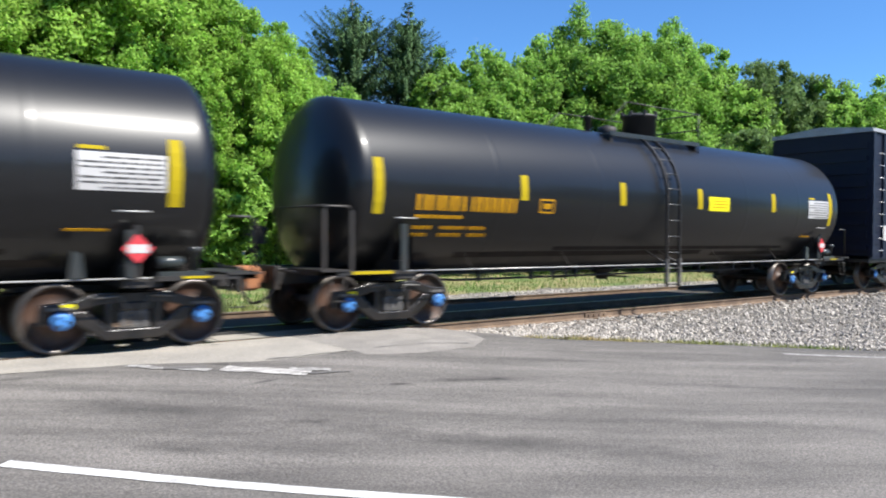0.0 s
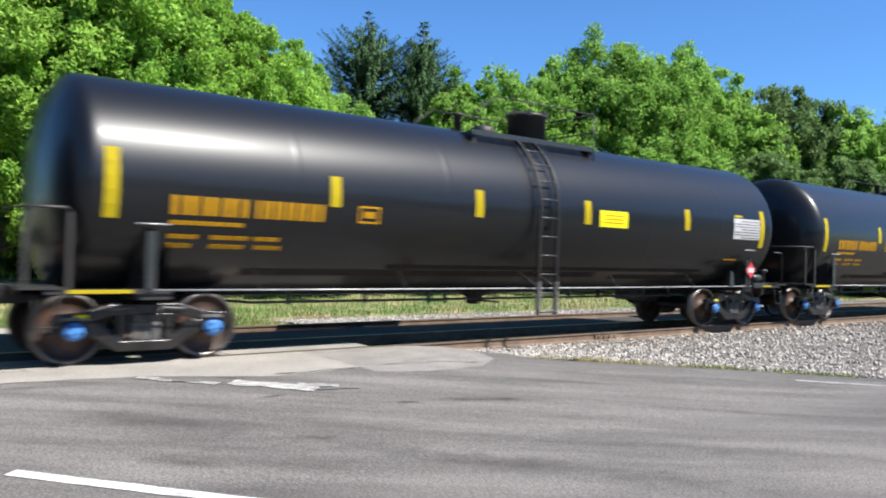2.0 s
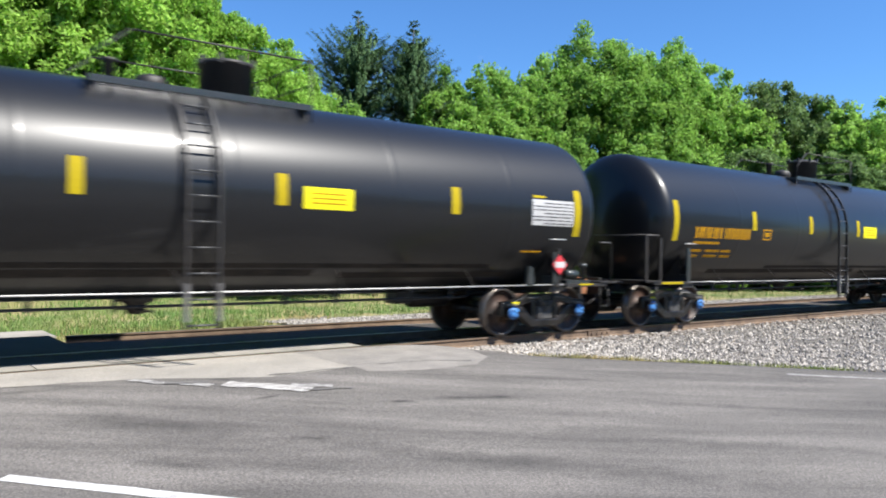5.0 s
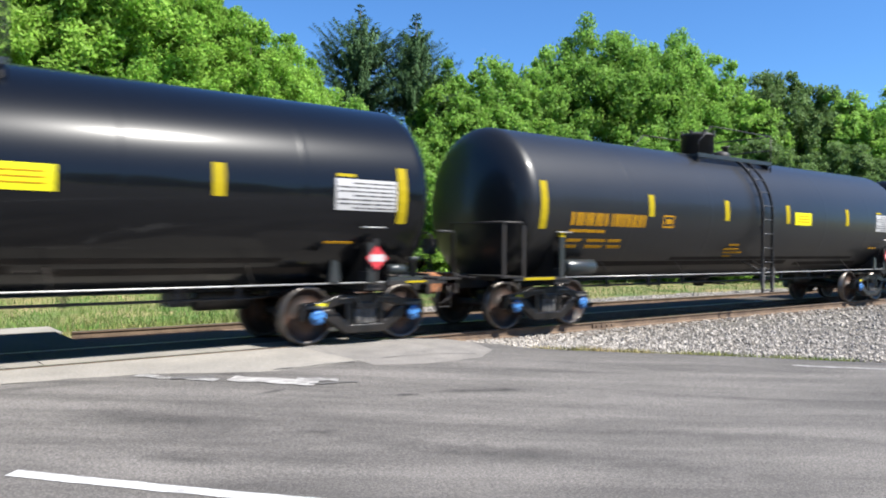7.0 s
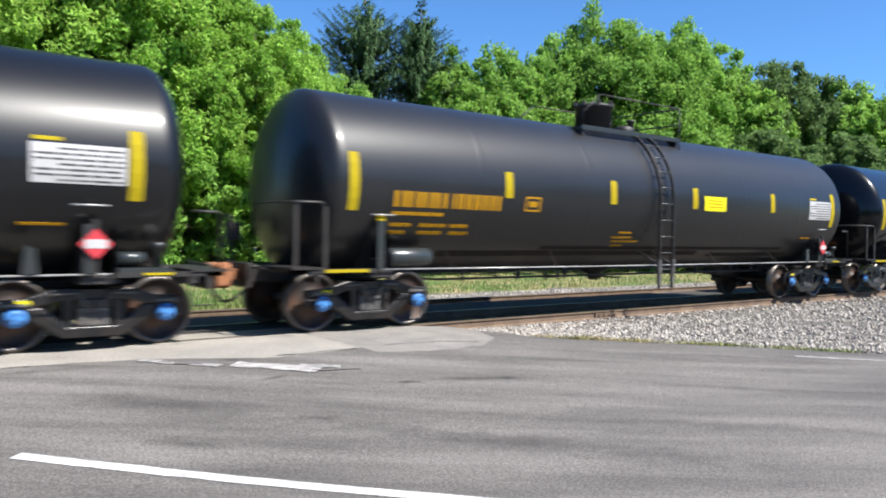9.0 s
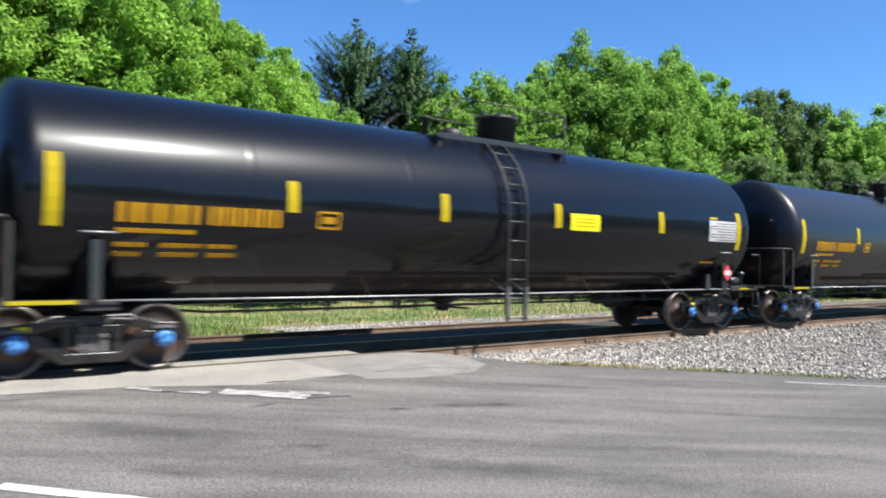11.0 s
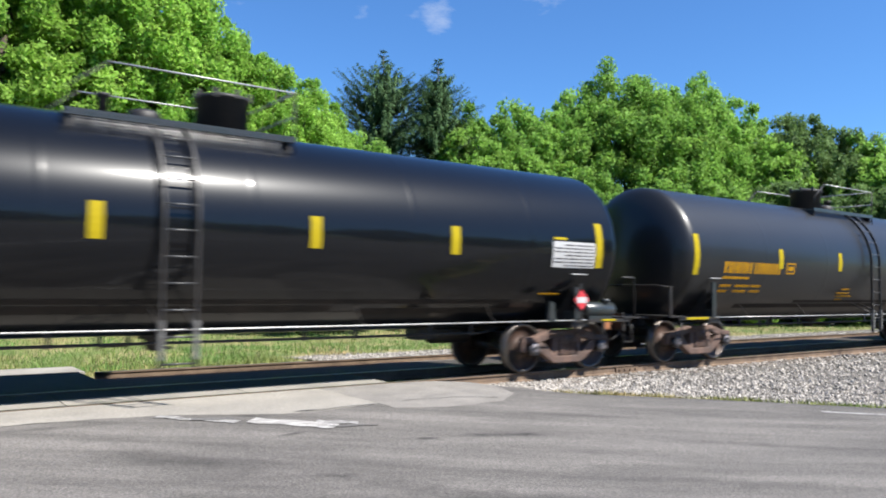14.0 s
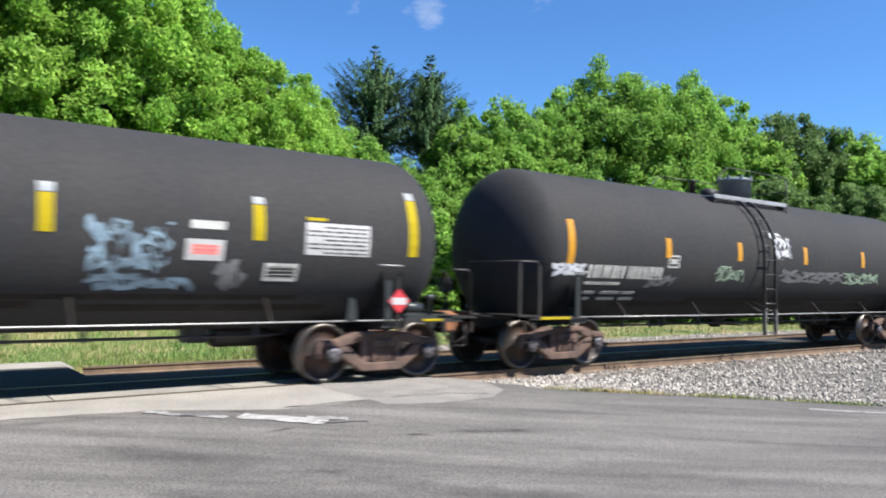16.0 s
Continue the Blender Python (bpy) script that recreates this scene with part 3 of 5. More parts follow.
def strip(name, p, q, width, mat, label, lift=0.006, wobble=0.0, category="road marking"):
    """Paint or tar on the road between two points."""
    p, q = Vector((*p, 0)), Vector((*q, 0))
    side = (q - p).normalized().cross(Vector((0, 0, 1)))
    k = max(3, int((q - p).length / 0.12) + 1)
    verts = []
    for j in range(k):
        f = j / (k - 1)
        c = p.lerp(q, f) + side * wobble * 1.5 * noise.noise(Vector((f * 4, p.x * 3, 2)))
        for sgn in (-1, 1):
            e = c + side * sgn * (width / 2 + wobble * noise.noise(Vector((j * 0.45, sgn * 5, p.x))))
            verts.append((e.x, e.y, road_z(e.x, e.y) + lift))
    faces = [(2 * j, 2 * j + 1, 2 * j + 3, 2 * j + 2) for j in range(k - 1)]
    return tagged(new(name, mesh_from(name, verts, faces, mat)), label, category, kind="structure")


strip("lane_line", (0.95, 6.24), (13.9, -8.6), 0.135, ROAD_PAINT, "worn white painted line on the asphalt", wobble=0.01)
strip("edge_line", (10.72, 5.65), (24.0, -7.6), 0.11, WORN_PAINT, "worn white edge line on the asphalt", wobble=0.01)
strip("worn_marking", (2.72, 9.42), (3.42, 8.62), 0.17, WORN_PAINT, "worn white paint patch near the crossing", 0.009, 0.06)
strip("worn_marking", (3.55, 8.62), (4.28, 7.86), 0.27, SCUFFED, "worn white paint patch near the crossing", 0.009, 0.07)
strip("worn_marking", (4.2, 8.2), (4.62, 7.95), 0.16, WORN_PAINT, "faint scuffed end of a white marking", 0.007, 0.08)
strip("tar_patch", (3.0, 9.0), (3.45, 8.82), 0.13, TAR, "dark tar patch over worn paint", 0.014, 0.08)
for a, b, w in (((4.2, 7.88), (4.75, 7.72), 0.05), ((4.25, 8.9), (5.45, 8.95), 0.028), ((5.9, 9.0), (6.75, 8.93), 0.025), ((6.75, 8.93), (7.3, 8.6), 0.022)):
    strip("road_crack", a, b, w, TAR, "dark crack sealed in the asphalt", 0.011, 0.035, "crack")


# ---- railway cars ----
R, ZC = 1.533, 2.352            # tank radius and axis height over the rail
TC2, HB = 6.905, 0.889          # half the truck spacing, half a truck's wheelbase
PITCH = 17.943


def tank_patch(bm, x0, x1, z0, z1, rad=None, lift=0.006, mi=0, steps=5):
    """A thin plate bent onto the tank's side."""
    rad = rad or R
    a0, a1 = (math.asin(max(-1, min(1, (z - ZC) / rad))) for z in (z0, z1))
    ring = []
    for i in range(steps + 1):
        a = a0 + (a1 - a0) * i / steps
        ring.append([bm.verts.new((x, -r * math.cos(a), ZC + r * math.sin(a))) for r in (rad + lift, rad - 0.01) for x in (x0, x1)])
    for p, q in zip(ring, ring[1:]):
        for i, j in ((0, 1), (1, 3), (3, 2), (2, 0)):
            bm.faces.new((p[i], p[j], q[j], q[i])).material_index = mi
    bm.faces.new([ring[0][i] for i in (0, 2, 3, 1)]).material_index = mi
    bm.faces.new([ring[-1][i] for i in (0, 1, 3, 2)]).material_index = mi


def wheelset_mesh():
    bm = bmesh.new()
    for s in (-1, 1):
        prof = [(0.62, 0.12), (0.66, 0.15), (0.70, 0.16), (0.715, 0.38), (0.69, 0.41), (0.685, 0.475), (0.715, 0.482), (0.735, 0.46),
                (0.825, 0.455), (0.83, 0.43), (0.825, 0.40), (0.77, 0.385), (0.76, 0.2), (0.80, 0.15), (0.85, 0.12)]
        mi = [0, 0, 0, 0, 1, 1, 1, 1, 1, 1, 0, 0, 0, 0]
        lathe(bm, [(s * a, r) for a, r in prof], (0, 0, 0), 'y', 40, mi)
        lathe(bm, [(s * 0.85, 0.085), (s * 1.0, 0.085), (s * 1.0, 0.12), (s * 1.16, 0.12), (s * 1.17, 0.1)], (0, 0, 0), 'y', 20, [0, 0, 3, 2])
        lathe(bm, [(s * 1.165, 0.1), (s * 1.185, 0.098), (s * 1.19, 0.05)], (0, 0, 0), 'y', 20, 2)
        for k in range(3):
            a = k * 2.094
            lathe(bm, [(s * 1.18, 0.022), (s * 1.205, 0.022)], (0.06 * math.cos(a), 0, 0.06 * math.sin(a)), 'y', 6, 3, False)
    lathe(bm, [(-0.64, 0.085), (-0.2, 0.078), (0.2, 0.078), (0.64, 0.085)], (0, 0, 0), 'y', 16, 0)
    return bm


def build_truck(steel, parent, x, cap=BLUE_CAP):
    truck = new("truck", None)
    truck.parent = parent
    truck.matrix_basis = pose(x, 0, 0)
    for s in (-1, 1):
        bm = bmesh.new()
        y0, y1 = (0.93, 1.09) if s > 0 else (-1.09, -0.93)
        slab(bm, [(-1.14, 0.56), (-1.1, 0.66), (-0.8, 0.68), (-0.45, 0.79), (0.45, 0.79), (0.8, 0.68), (1.1, 0.66), (1.14, 0.56), (0.72, 0.555), (0.42, 0.64), (-0.42, 0.64), (-0.72, 0.555)], y0, y1)
        slab(bm, [(-0.78, 0.56), (-0.62, 0.57), (-0.30, 0.31), (0.30, 0.31), (0.62, 0.57), (0.78, 0.56), (0.74, 0.42), (0.36, 0.17), (-0.36, 0.17), (-0.74, 0.42)], y0 - 0.01, y1 + 0.01)
        for q in (-1, 1):
            slab(bm, [(q * 0.24, 0.3), (q * 0.36, 0.3), (q * 0.36, 0.66), (q * 0.24, 0.66)], y0, y1)
            slab(bm, [(q * 1.03, 0.4), (q * 1.14, 0.4), (q * 1.14, 0.6), (q * 1.03, 0.6)], y0 + 0.01, y1 - 0.01)
            slab(bm, [(q * 0.77, 0.56), (q * 1.01, 0.56), (q * 0.99, 0.61), (q * 0.79, 0.61)], y0 - 0.03, y1 + 0.03)
        soft_edges(part("side_frame", bm, steel, truck), 0.02)
        for q in (-0.13, 0.0, 0.13):
            bm = bmesh.new()
            prof = []
            for k in range(13):
                prof.append((0.31 + 0.02 * k, 0.062 if k % 2 else 0.046))
            lathe(bm, prof, (q, s * 1.055, 0), 'z', 12, 0)
            part("spring", bm, SPRING_STEEL if steel is TRUCK_STEEL else steel, truck)
    bm = bmesh.new()
    box(bm, -0.21, 0.21, -1.12, 1.12, 0.55, 0.66)
    box(bm, -0.19, 0.19, -0.85, 0.85, 0.40, 0.55)
    lathe(bm, [(0.66, 0.2), (0.73, 0.2)], (0, 0, 0), 'z', 16)
    soft_edges(part("bolster", bm, steel, truck), 0.02)
    for q in (-1, 1):
        bm = bmesh.new()
        box(bm, q * 0.33, q * 0.41, -0.9, 0.9, 0.36, 0.46)
        for s in (-1, 1):
            slab(bm, [(q * 0.41, 0.32), (q * 0.47, 0.3), (q * 0.47, 0.6), (q * 0.43, 0.62)], s * 0.78 - 0.05, s * 0.78 + 0.05)
        part("brake_beam", bm, STEEL_BLACK, truck)
    for s in (-1, 1):
        for q in (-1, 1):
            bm = bmesh.new()
            pipe(bm, [(q * 0.5, s * 1.13, 0.72), (q * 0.2, s * 1.13, 0.74), (q * 0.05, s * 1.13, 0.5)], 0.016, 6)
            part("brake_rod", bm, SPRING_STEEL if steel is TRUCK_STEEL else steel, truck)
            bm = bmesh.new()
            box(bm, q * HB - 0.13, q * HB + 0.13, s * 1.02 - 0.1, s * 1.02 + 0.1, 0.585, 0.625)
            part("bearing_adapter", bm, SPRING_STEEL if steel is TRUCK_STEEL else steel, truck)
        if steel is not TRUCK_STEEL:
            continue
        bm = bmesh.new()
        box(bm, -HB + 0.02, -HB + 0.16, s * 1.1 - 0.008, s * 1.1 + 0.008, 0.6, 0.66)
        part("inspection_tag", bm, LABEL_YELLOW, truck, "small yellow tag")
    for q in (-1, 1):
        part("wheelset", wheelset_mesh(), [WHEEL_STEEL, TREAD, cap, TRUCK_STEEL], truck, "rusted steel wheelset with round bearing caps", pose(q * HB, 0, 0.4572))
    return truck


TANK_END = 7.67                 # where the cylinder meets its heads
HEAD = 0.5


def tank_mesh(TANK_END=TANK_END, HEAD=HEAD):
    bm = bmesh.new()
    prof = []
    for k in range(13):
        a = math.pi / 2 * k / 12
        prof.append((-TANK_END - HEAD * math.cos(a), max(0.02, R * math.sin(a))))
    prof.append((-TANK_END + 0.06, R))
    for x in (-4.95, -2.2, 0.45, 3.1, 5.6):
        prof += [(x - 0.07, R), (x - 0.035, R), (x - 0.02, R + 0.0015), (x + 0.02, R + 0.0015), (x + 0.035, R), (x + 0.07, R)]
    prof.append((TANK_END - 0.06, R))
    for k in range(13):
        a = math.pi / 2 * (1 - k / 12)
        prof.append((TANK_END + HEAD * math.cos(a), max(0.02, R * math.sin(a))))
    lathe(bm, prof, (0, 0, ZC), 'x', 96)
    return bm


def characters(root, x, z, n, w, h, gap, mat, label):
    """Owner's marks as plain bars, two upright strokes to a character."""
    for k in range(n):
        x0 = x + k * (w + gap)
        bm = bmesh.new()
        for xa, xb in ((x0, x0 + w * 0.36), (x0 + w * 0.64, x0 + w)):
            rows = []
            for m in range(4):
                a = math.asin((z + h * m / 3 - ZC) / R)
                rows.append([bm.verts.new((xx, -(R + 0.004) * math.cos(a), ZC + (R + 0.004) * math.sin(a))) for xx in (xa, xb)])
            for p, q in zip(rows, rows[1:]):
                bm.faces.new((p[0], p[1], q[1], q[0]))
        part("letter_bar", bm, mat, root, label)


def scribble(root, x, z, w, h, loops, width, mat, label, seed):
    """Spray paint: one loose meandering line laid on the tank."""
    rg = random.Random(seed)
    n = loops * 9
    pts = []
    for k in range(n + 1):
        f = k / n
        pts.append((x + w * (f + 0.11 * math.sin(k * 1.9 + rg.uniform(-0.5, 0.5))), z + h * 0.5 * math.sin(k * 0.7 * (1 + 0.2 * rg.random())) + h * rg.uniform(-0.12, 0.12)))
    bm = bmesh.new()
    prev = None
    for k, (px, pz) in enumerate(pts):
        qx, qz = pts[min(k + 1, n)]
        ox, oz = pts[max(k - 1, 0)]
        dx, dz = qx - ox, qz - oz
        l = math.hypot(dx, dz) + 1e-6
        wd = width * rg.uniform(0.5, 1.2)
        row = []
        for sg in (-1, 1):
            vx, vz = px - dz / l * wd * sg, pz + dx / l * wd * sg
            a = math.asin(max(-1, min(1, (vz - ZC) / R)))
            row.append(bm.verts.new((vx, -(R + 0.0035 + 0.00002 * k) * math.cos(a), ZC + (R + 0.0035 + 0.00002 * k) * math.sin(a))))
        if prev:
            bm.faces.new((prev[0], prev[1], row[1], row[0]))
        prev = row
    part("graffiti", bm, mat, root, label)


def build_placard(root, x, y, z, label="red and white hazard placard on a post"):
    bm = bmesh.new()
    r = 0.19
    slab(bm, [(x - r, z), (x, z - r), (x + r, z), (x, z + r)], y - 0.012, y, 0)
    slab(bm, [(x - 0.13, z - 0.055), (x + 0.13, z - 0.055), (x + 0.13, z + 0.055), (x - 0.13, z + 0.055)], y - 0.017, y - 0.012, 1)
    part("placard", bm, [RED, WHITE], root, label)


def build_tank_car(style):
    """style: dict of paint, truck steel, stripe film, and which fittings the car carries."""
    root = new("tank_car", None)
    rng = random.Random(5)
    part("tank", tank_mesh(*style["ends"]), style["paint"], root, style["tank_label"])
    for x in (-TC2, TC2):
        build_truck(style["steel"], root, x, style["cap"])
    # underframe at each end
    for s in (-1, 1):
        bm = bmesh.new()
        box(bm, s * 5.6, s * 8.62, -0.28, 0.28, 0.76, 1.02)
        box(bm, s * 8.62, s * 8.70, -0.42, 0.42, 0.68, 1.06)
        soft_edges(part("stub_sill", bm, STEEL_BLACK, root), 0.01)
        bm = bmesh.new()
        cx = s * TC2
        box(bm, cx - 0.22, cx + 0.22, -1.42, 1.42, 0.86, 0.96)
        for q in (-0.18, 0.18):
            pts = [(y, ZC - math.sqrt((R + 0.007) ** 2 - y * y)) for y in [-1.35 + 0.15 * k for k in range(19)]]
            top = [bm.verts.new((cx + q, y, z)) for y, z in pts]
            bot = [bm.verts.new((cx + q, y, 0.95)) for y, z in pts]
            for i in range(len(pts) - 1):
                bm.faces.new((bot[i], bot[i + 1], top[i + 1], top[i]))
        part("saddle", bm, STEEL_BLACK, root)
        # end platform, its edge strip and hand rails
        bm = bmesh.new()
        box(bm, s * 7.05, s * 8.45, -1.5, -1.3, 0.94, 1.0)
        box(bm, s * 7.05, s * 8.45, 1.3, 1.5, 0.94, 1.0)
        box(bm, s * 8.2, s * 8.45, -1.5, 1.5, 0.94, 1.0)
        box(bm, s * 8.0, s * 8.5, -1.52, -0.5, 1.0, 1.03)
        part("end_sill", bm, STEEL_BLACK, root)
        bm = bmesh.new()
        xa, xb = (-7.95, -7.2) if s < 0 else (7.4, 7.78)
        box(bm, xa, xb, -1.512, -1.5, 0.95 if s < 0 else 0.965, 0.997)
        part("sill_marking", bm, YELLOW, root, "yellow strip on the sill edge")
        bm = bmesh.new()
        if s < 0 and not style["hoop"]:
            pipe(bm, [(-8.4, -1.42, 1.62), (-8.4, -1.1, 1.66), (-8.46, 0.3, 1.66)], 0.018)
            box(bm, -8.43, -8.37, -1.45, -1.4, 1.0, 1.64)
        elif s < 0:
            pipe(bm, [(-8.4, -1.42, 1.0), (-8.4, -1.42, 1.93), (-8.36, -1.42, 1.99), (-7.98, -1.42, 1.99), (-7.93, -1.42, 1.93), (-7.93, -1.42, 1.0)], 0.022)
            part("hand_rail", bm, STEEL_BLACK, root)
            for xa in (-8.46, -7.98):
                bm = bmesh.new()
                box(bm, xa + 0.02, xa + 0.08, -1.46, -1.445, 1.0, 1.93)
                part("rail_plate", bm, STEEL_BLACK, root)
            bm = bmesh.new()
            pipe(bm, [(-8.4, -1.42, 1.99), (-8.44, 0, 1.99), (-8.44, 0, 1.0)], 0.018)
        else:
            pipe(bm, [(8.42, -1.42, 1.0), (8.42, -1.42, 1.75), (8.38, -1.42, 1.8), (8.05, -1.42, 1.8)], 0.02)
            part("hand_rail", bm, STEEL_BLACK, root)
            bm = bmesh.new()
            pipe(bm, [(8.42, 1.42, 1.0), (8.42, 1.42, 1.75), (8.05, 1.42, 1.8)], 0.02)
        part("hand_rail", bm, STEEL_BLACK, root)
        # support post beside the truck
        bm = bmesh.new()
        px = s * 6.98 if s < 0 else 6.75
        box(bm, px - 0.06, px + 0.06, -1.5, -1.46, 1.0, 1.74 if s < 0 else 1.6)
        box(bm, px - 0.05, px + 0.05, -1.46, -1.2, 1.0, 1.15)
        part("support_post", bm, STEEL_GREY, root)
        bm = bmesh.new()
        pipe(bm, [(px - 0.2, -1.535, 1.83), (px + 0.22, -1.535, 1.83)], 0.012)
        part("grab_iron", bm, GALV, root)
        # coupler and hose
        bm = bmesh.new()
        box(bm, s * 8.70, s * 8.93, -0.1, 0.1, 0.78, 0.96)
        lathe(bm, [(0.66, 0.1), (0.68, 0.16), (1.04, 0.16), (1.06, 0.1)], (s * 8.93, 0.05, 0), 'z', 10)
        box(bm, s * 8.85, s * 9.0, -0.22, -0.05, 0.7, 1.02)
        soft_edges(part("coupler", bm, COUPLER, root, "rusty brown coupler"), 0.02)
        bm = bmesh.new()
        pipe(bm, [(s * 8.6, -0.35, 0.8), (s * 8.75, -0.36, 0.62), (s * 8.88, -0.3, 0.5), (s * 8.965, -0.2, 0.47)], 0.024)
        part("air_hose", bm, STEEL_BLACK, root)
        bm = bmesh.new()
        pipe(bm, [(s * 8.62, -1.0, 0.98), (s * 8.62, -0.3, 1.0), (s * 8.66, 0.5, 1.08)], 0.02)
        pipe(bm, [(s * 8.3, -1.45, 0.95), (s * 8.3, -1.47, 0.55), (s * 8.05, -1.47, 0.55), (s * 8.05, -1.45, 0.95)], 0.014)
        part("cut_lever", bm, STEEL_BLACK, root)
    bm = bmesh.new()
    slab(bm, [(6.02, 1.0), (6.2, 1.0), (6.16, 1.3), (6.06, 1.34)], -1.5, -1.42)
    part("jack_pad", bm, STEEL_GREY, root)
    bm = bmesh.new()
    lathe(bm, [(7.1, 0.03), (7.12, 0.08), (7.42, 0.08), (7.44, 0.03)], (0, -1.4, 1.18), 'x', 12)
    lathe(bm, [(1.0, 0.05), (1.3, 0.05), (1.32, 0.09), (1.38, 0.09)], (7.6, -1.4, 0), 'z', 10)
    box(bm, 7.1, 7.75, -1.46, -1.3, 1.0, 1.06)
    part("brake_valve", bm, STEEL_GREY, root, "dark grey brake valve on the sill")
    # brake wheel at the rear
    bm = bmesh.new()
    for k in range(24):
        a, b = 2 * math.pi * k / 24, 2 * math.pi * (k + 1) / 24
        pipe(bm, [(-8.62, 0.6 + 0.27 * math.cos(a), 1.55 + 0.27 * math.sin(a)), (-8.62, 0.6 + 0.27 * math.cos(b), 1.55 + 0.27 * math.sin(b))], 0.014, 5)
    for k in range(3):
        a = k * 2.094
        pipe(bm, [(-8.6, 0.6, 1.55), (-8.62, 0.6 + 0.27 * math.cos(a), 1.55 + 0.27 * math.sin(a))], 0.012, 5)
    box(bm, -8.6, -8.42, 0.48, 0.72, 1.4, 1.7)
    pipe(bm, [(-8.5, 0.6, 1.4), (-8.5, 0.6, 0.95)], 0.03)
    part("hand_brake", bm, STEEL_BLACK, root)
    # side pipes
    for s in (-1, 1):
        bm = bmesh.new()
        pipe(bm, [(-7.0, s * 1.47, 0.985), (-3.5, s * 1.47, 0.975), (0, s * 1.47, 0.972), (3.5, s * 1.47, 0.975), (7.0, s * 1.47, 0.985)], 0.0125)
        part("side_rail", bm, GALV, root, "thin galvanised side rail")
        for x in (-5.4, -2.9, 2.3, 4.9):
            bm = bmesh.new()
            pipe(bm, [(x, s * 1.47, 0.975), (x, s * 1.30, 1.0), (x, s * 1.08, ZC - math.sqrt(R * R - 1.17) - 0.005)], style["bracket"], 6)
            part("rail_bracket", bm, STEEL_BLACK, root)
    # brake line, hangers, valve and reservoir below the tank
    bm = bmesh.new()
    pipe(bm, [(-6.0, -0.3, 0.80), (-5.2, -0.55, 0.74), (5.2, -0.55, 0.74), (6.0, -0.3, 0.80)], 0.022)
    part("brake_pipe", bm, STEEL_BLACK, root)
    for x in (-4.6, -3.2, -1.9, 1.7, 2.6, 4.1, 5.0):
        bm = bmesh.new()
        box(bm, x - 0.03, x + 0.03, -0.575, -0.525, 0.70, 0.93)
        part("pipe_hanger", bm, STEEL_BLACK, root)
    bm = bmesh.new()
    lathe(bm, [(0.86, 0.3), (0.8, 0.28), (0.74, 0.16), (0.62, 0.14), (0.6, 0.1)], (-0.4, 0, 0), 'z', 16)
    pipe(bm, [(-0.4, -0.1, 0.68), (-0.4, -0.75, 0.68)], 0.02)
    part("outlet_valve", bm, STEEL_BLACK, root)
    bm = bmesh.new()
    lathe(bm, [(4.55, 0.02), (4.57, 0.17), (4.62, 0.2), (5.45, 0.2), (5.5, 0.17), (5.52, 0.02)], (0, 0.2, 0.72), 'x', 18)
    box(bm, 4.1, 4.4, -0.15, 0.25, 0.62, 0.9)
    part("brake_cylinder", bm, STEEL_BLACK, root)
    if style.get("reservoir"):
        rx = -6.35 if style["reservoir"] < 0 else 7.45
        bm = bmesh.new()
        lathe(bm, [(rx - 0.42, 0.02), (rx - 0.4, 0.12), (rx - 0.36, 0.15), (rx + 0.36, 0.15), (rx + 0.4, 0.12), (rx + 0.42, 0.02)], (0, -1.33, 1.17), 'x', 18)
        if rx < 0:
            cap = bmesh.new()
            box(cap, -7.05, -6.91, -1.505, -1.455, 1.742, 1.83)
            part("post_cap", cap, YELLOW, root, "yellow cap on the post")
        part("air_reservoir", bm, STEEL_GREY, root, "dark grey air reservoir on the sill")
    la, lb = style["ladder"]
    # ladder on both sides, bent over the tank: flat stiles and worn rungs
    for s in (-1, 1):
        path = [(R + 0.11, 0.5), (R + 0.11, ZC)]
        for k in range(1, 11):
            a = math.radians(k * 5.6)
            path.append(((R + 0.11) * math.cos(a), ZC + (R + 0.11) * math.sin(a)))
        bm = bmesh.new()
        for x in (la, lb):
            rows = []
            for k, (yy, zz) in enumerate(path):
                d = Vector((yy, zz - ZC)).normalized() if k > 1 else Vector((1, 0))
                o, i2 = Vector((yy, zz)) + d * 0.03, Vector((yy, zz)) - d * 0.03
                rows.append([bm.verts.new((x + e, s * p[0], p[1])) for p in (o, i2) for e in (-0.016, 0.016)])
            for p, q in zip(rows, rows[1:]):
                for a, b in ((0, 1), (1, 3), (3, 2), (2, 0)):
                    bm.faces.new((p[a], p[b], q[b], q[a]))
            bm.faces.new([rows[0][k] for k in (0, 2, 3, 1)])
            bm.faces.new([rows[-1][k] for k in (0, 1, 3, 2)])
        ladder = part("ladder", bm, STEEL_BLACK, root)
        rung_at = [(R + 0.11, 0.55 + 0.34 * k) for k in range(6)]
        for deg in (8, 20, 32, 44):
            a = math.radians(deg)
            rung_at.append(((R + 0.11) * math.cos(a), ZC + (R + 0.11) * math.sin(a)))
        for yy, zz in rung_at:
            bm = bmesh.new()
            pipe(bm, [(la, s * yy, zz), (lb, s * yy, zz)], 0.015, 6)
            part("rung", bm, RUNG, ladder)
        for x in (la, lb):
            bm = bmesh.new()
            pipe(bm, [(x, s * 1.63, 1.0), (x, s * 1.1, 1.25)], 0.02, 6)
            part("ladder_brace", bm, STEEL_BLACK, ladder)
            bm = bmesh.new()
            box(bm, x - 0.03, x + 0.03, s * (R + 0.115) - 0.04, s * (R + 0.115) + 0.04, 0.6, 1.1)
            part("ladder_foot", bm, SPRING_STEEL, ladder, "scuffed grey foot of the stile")
    # top platform, its rails and the manway
    pz = 3.76
    px0, px1 = style["platform_x"]
    dome_x = style["dome_x"]
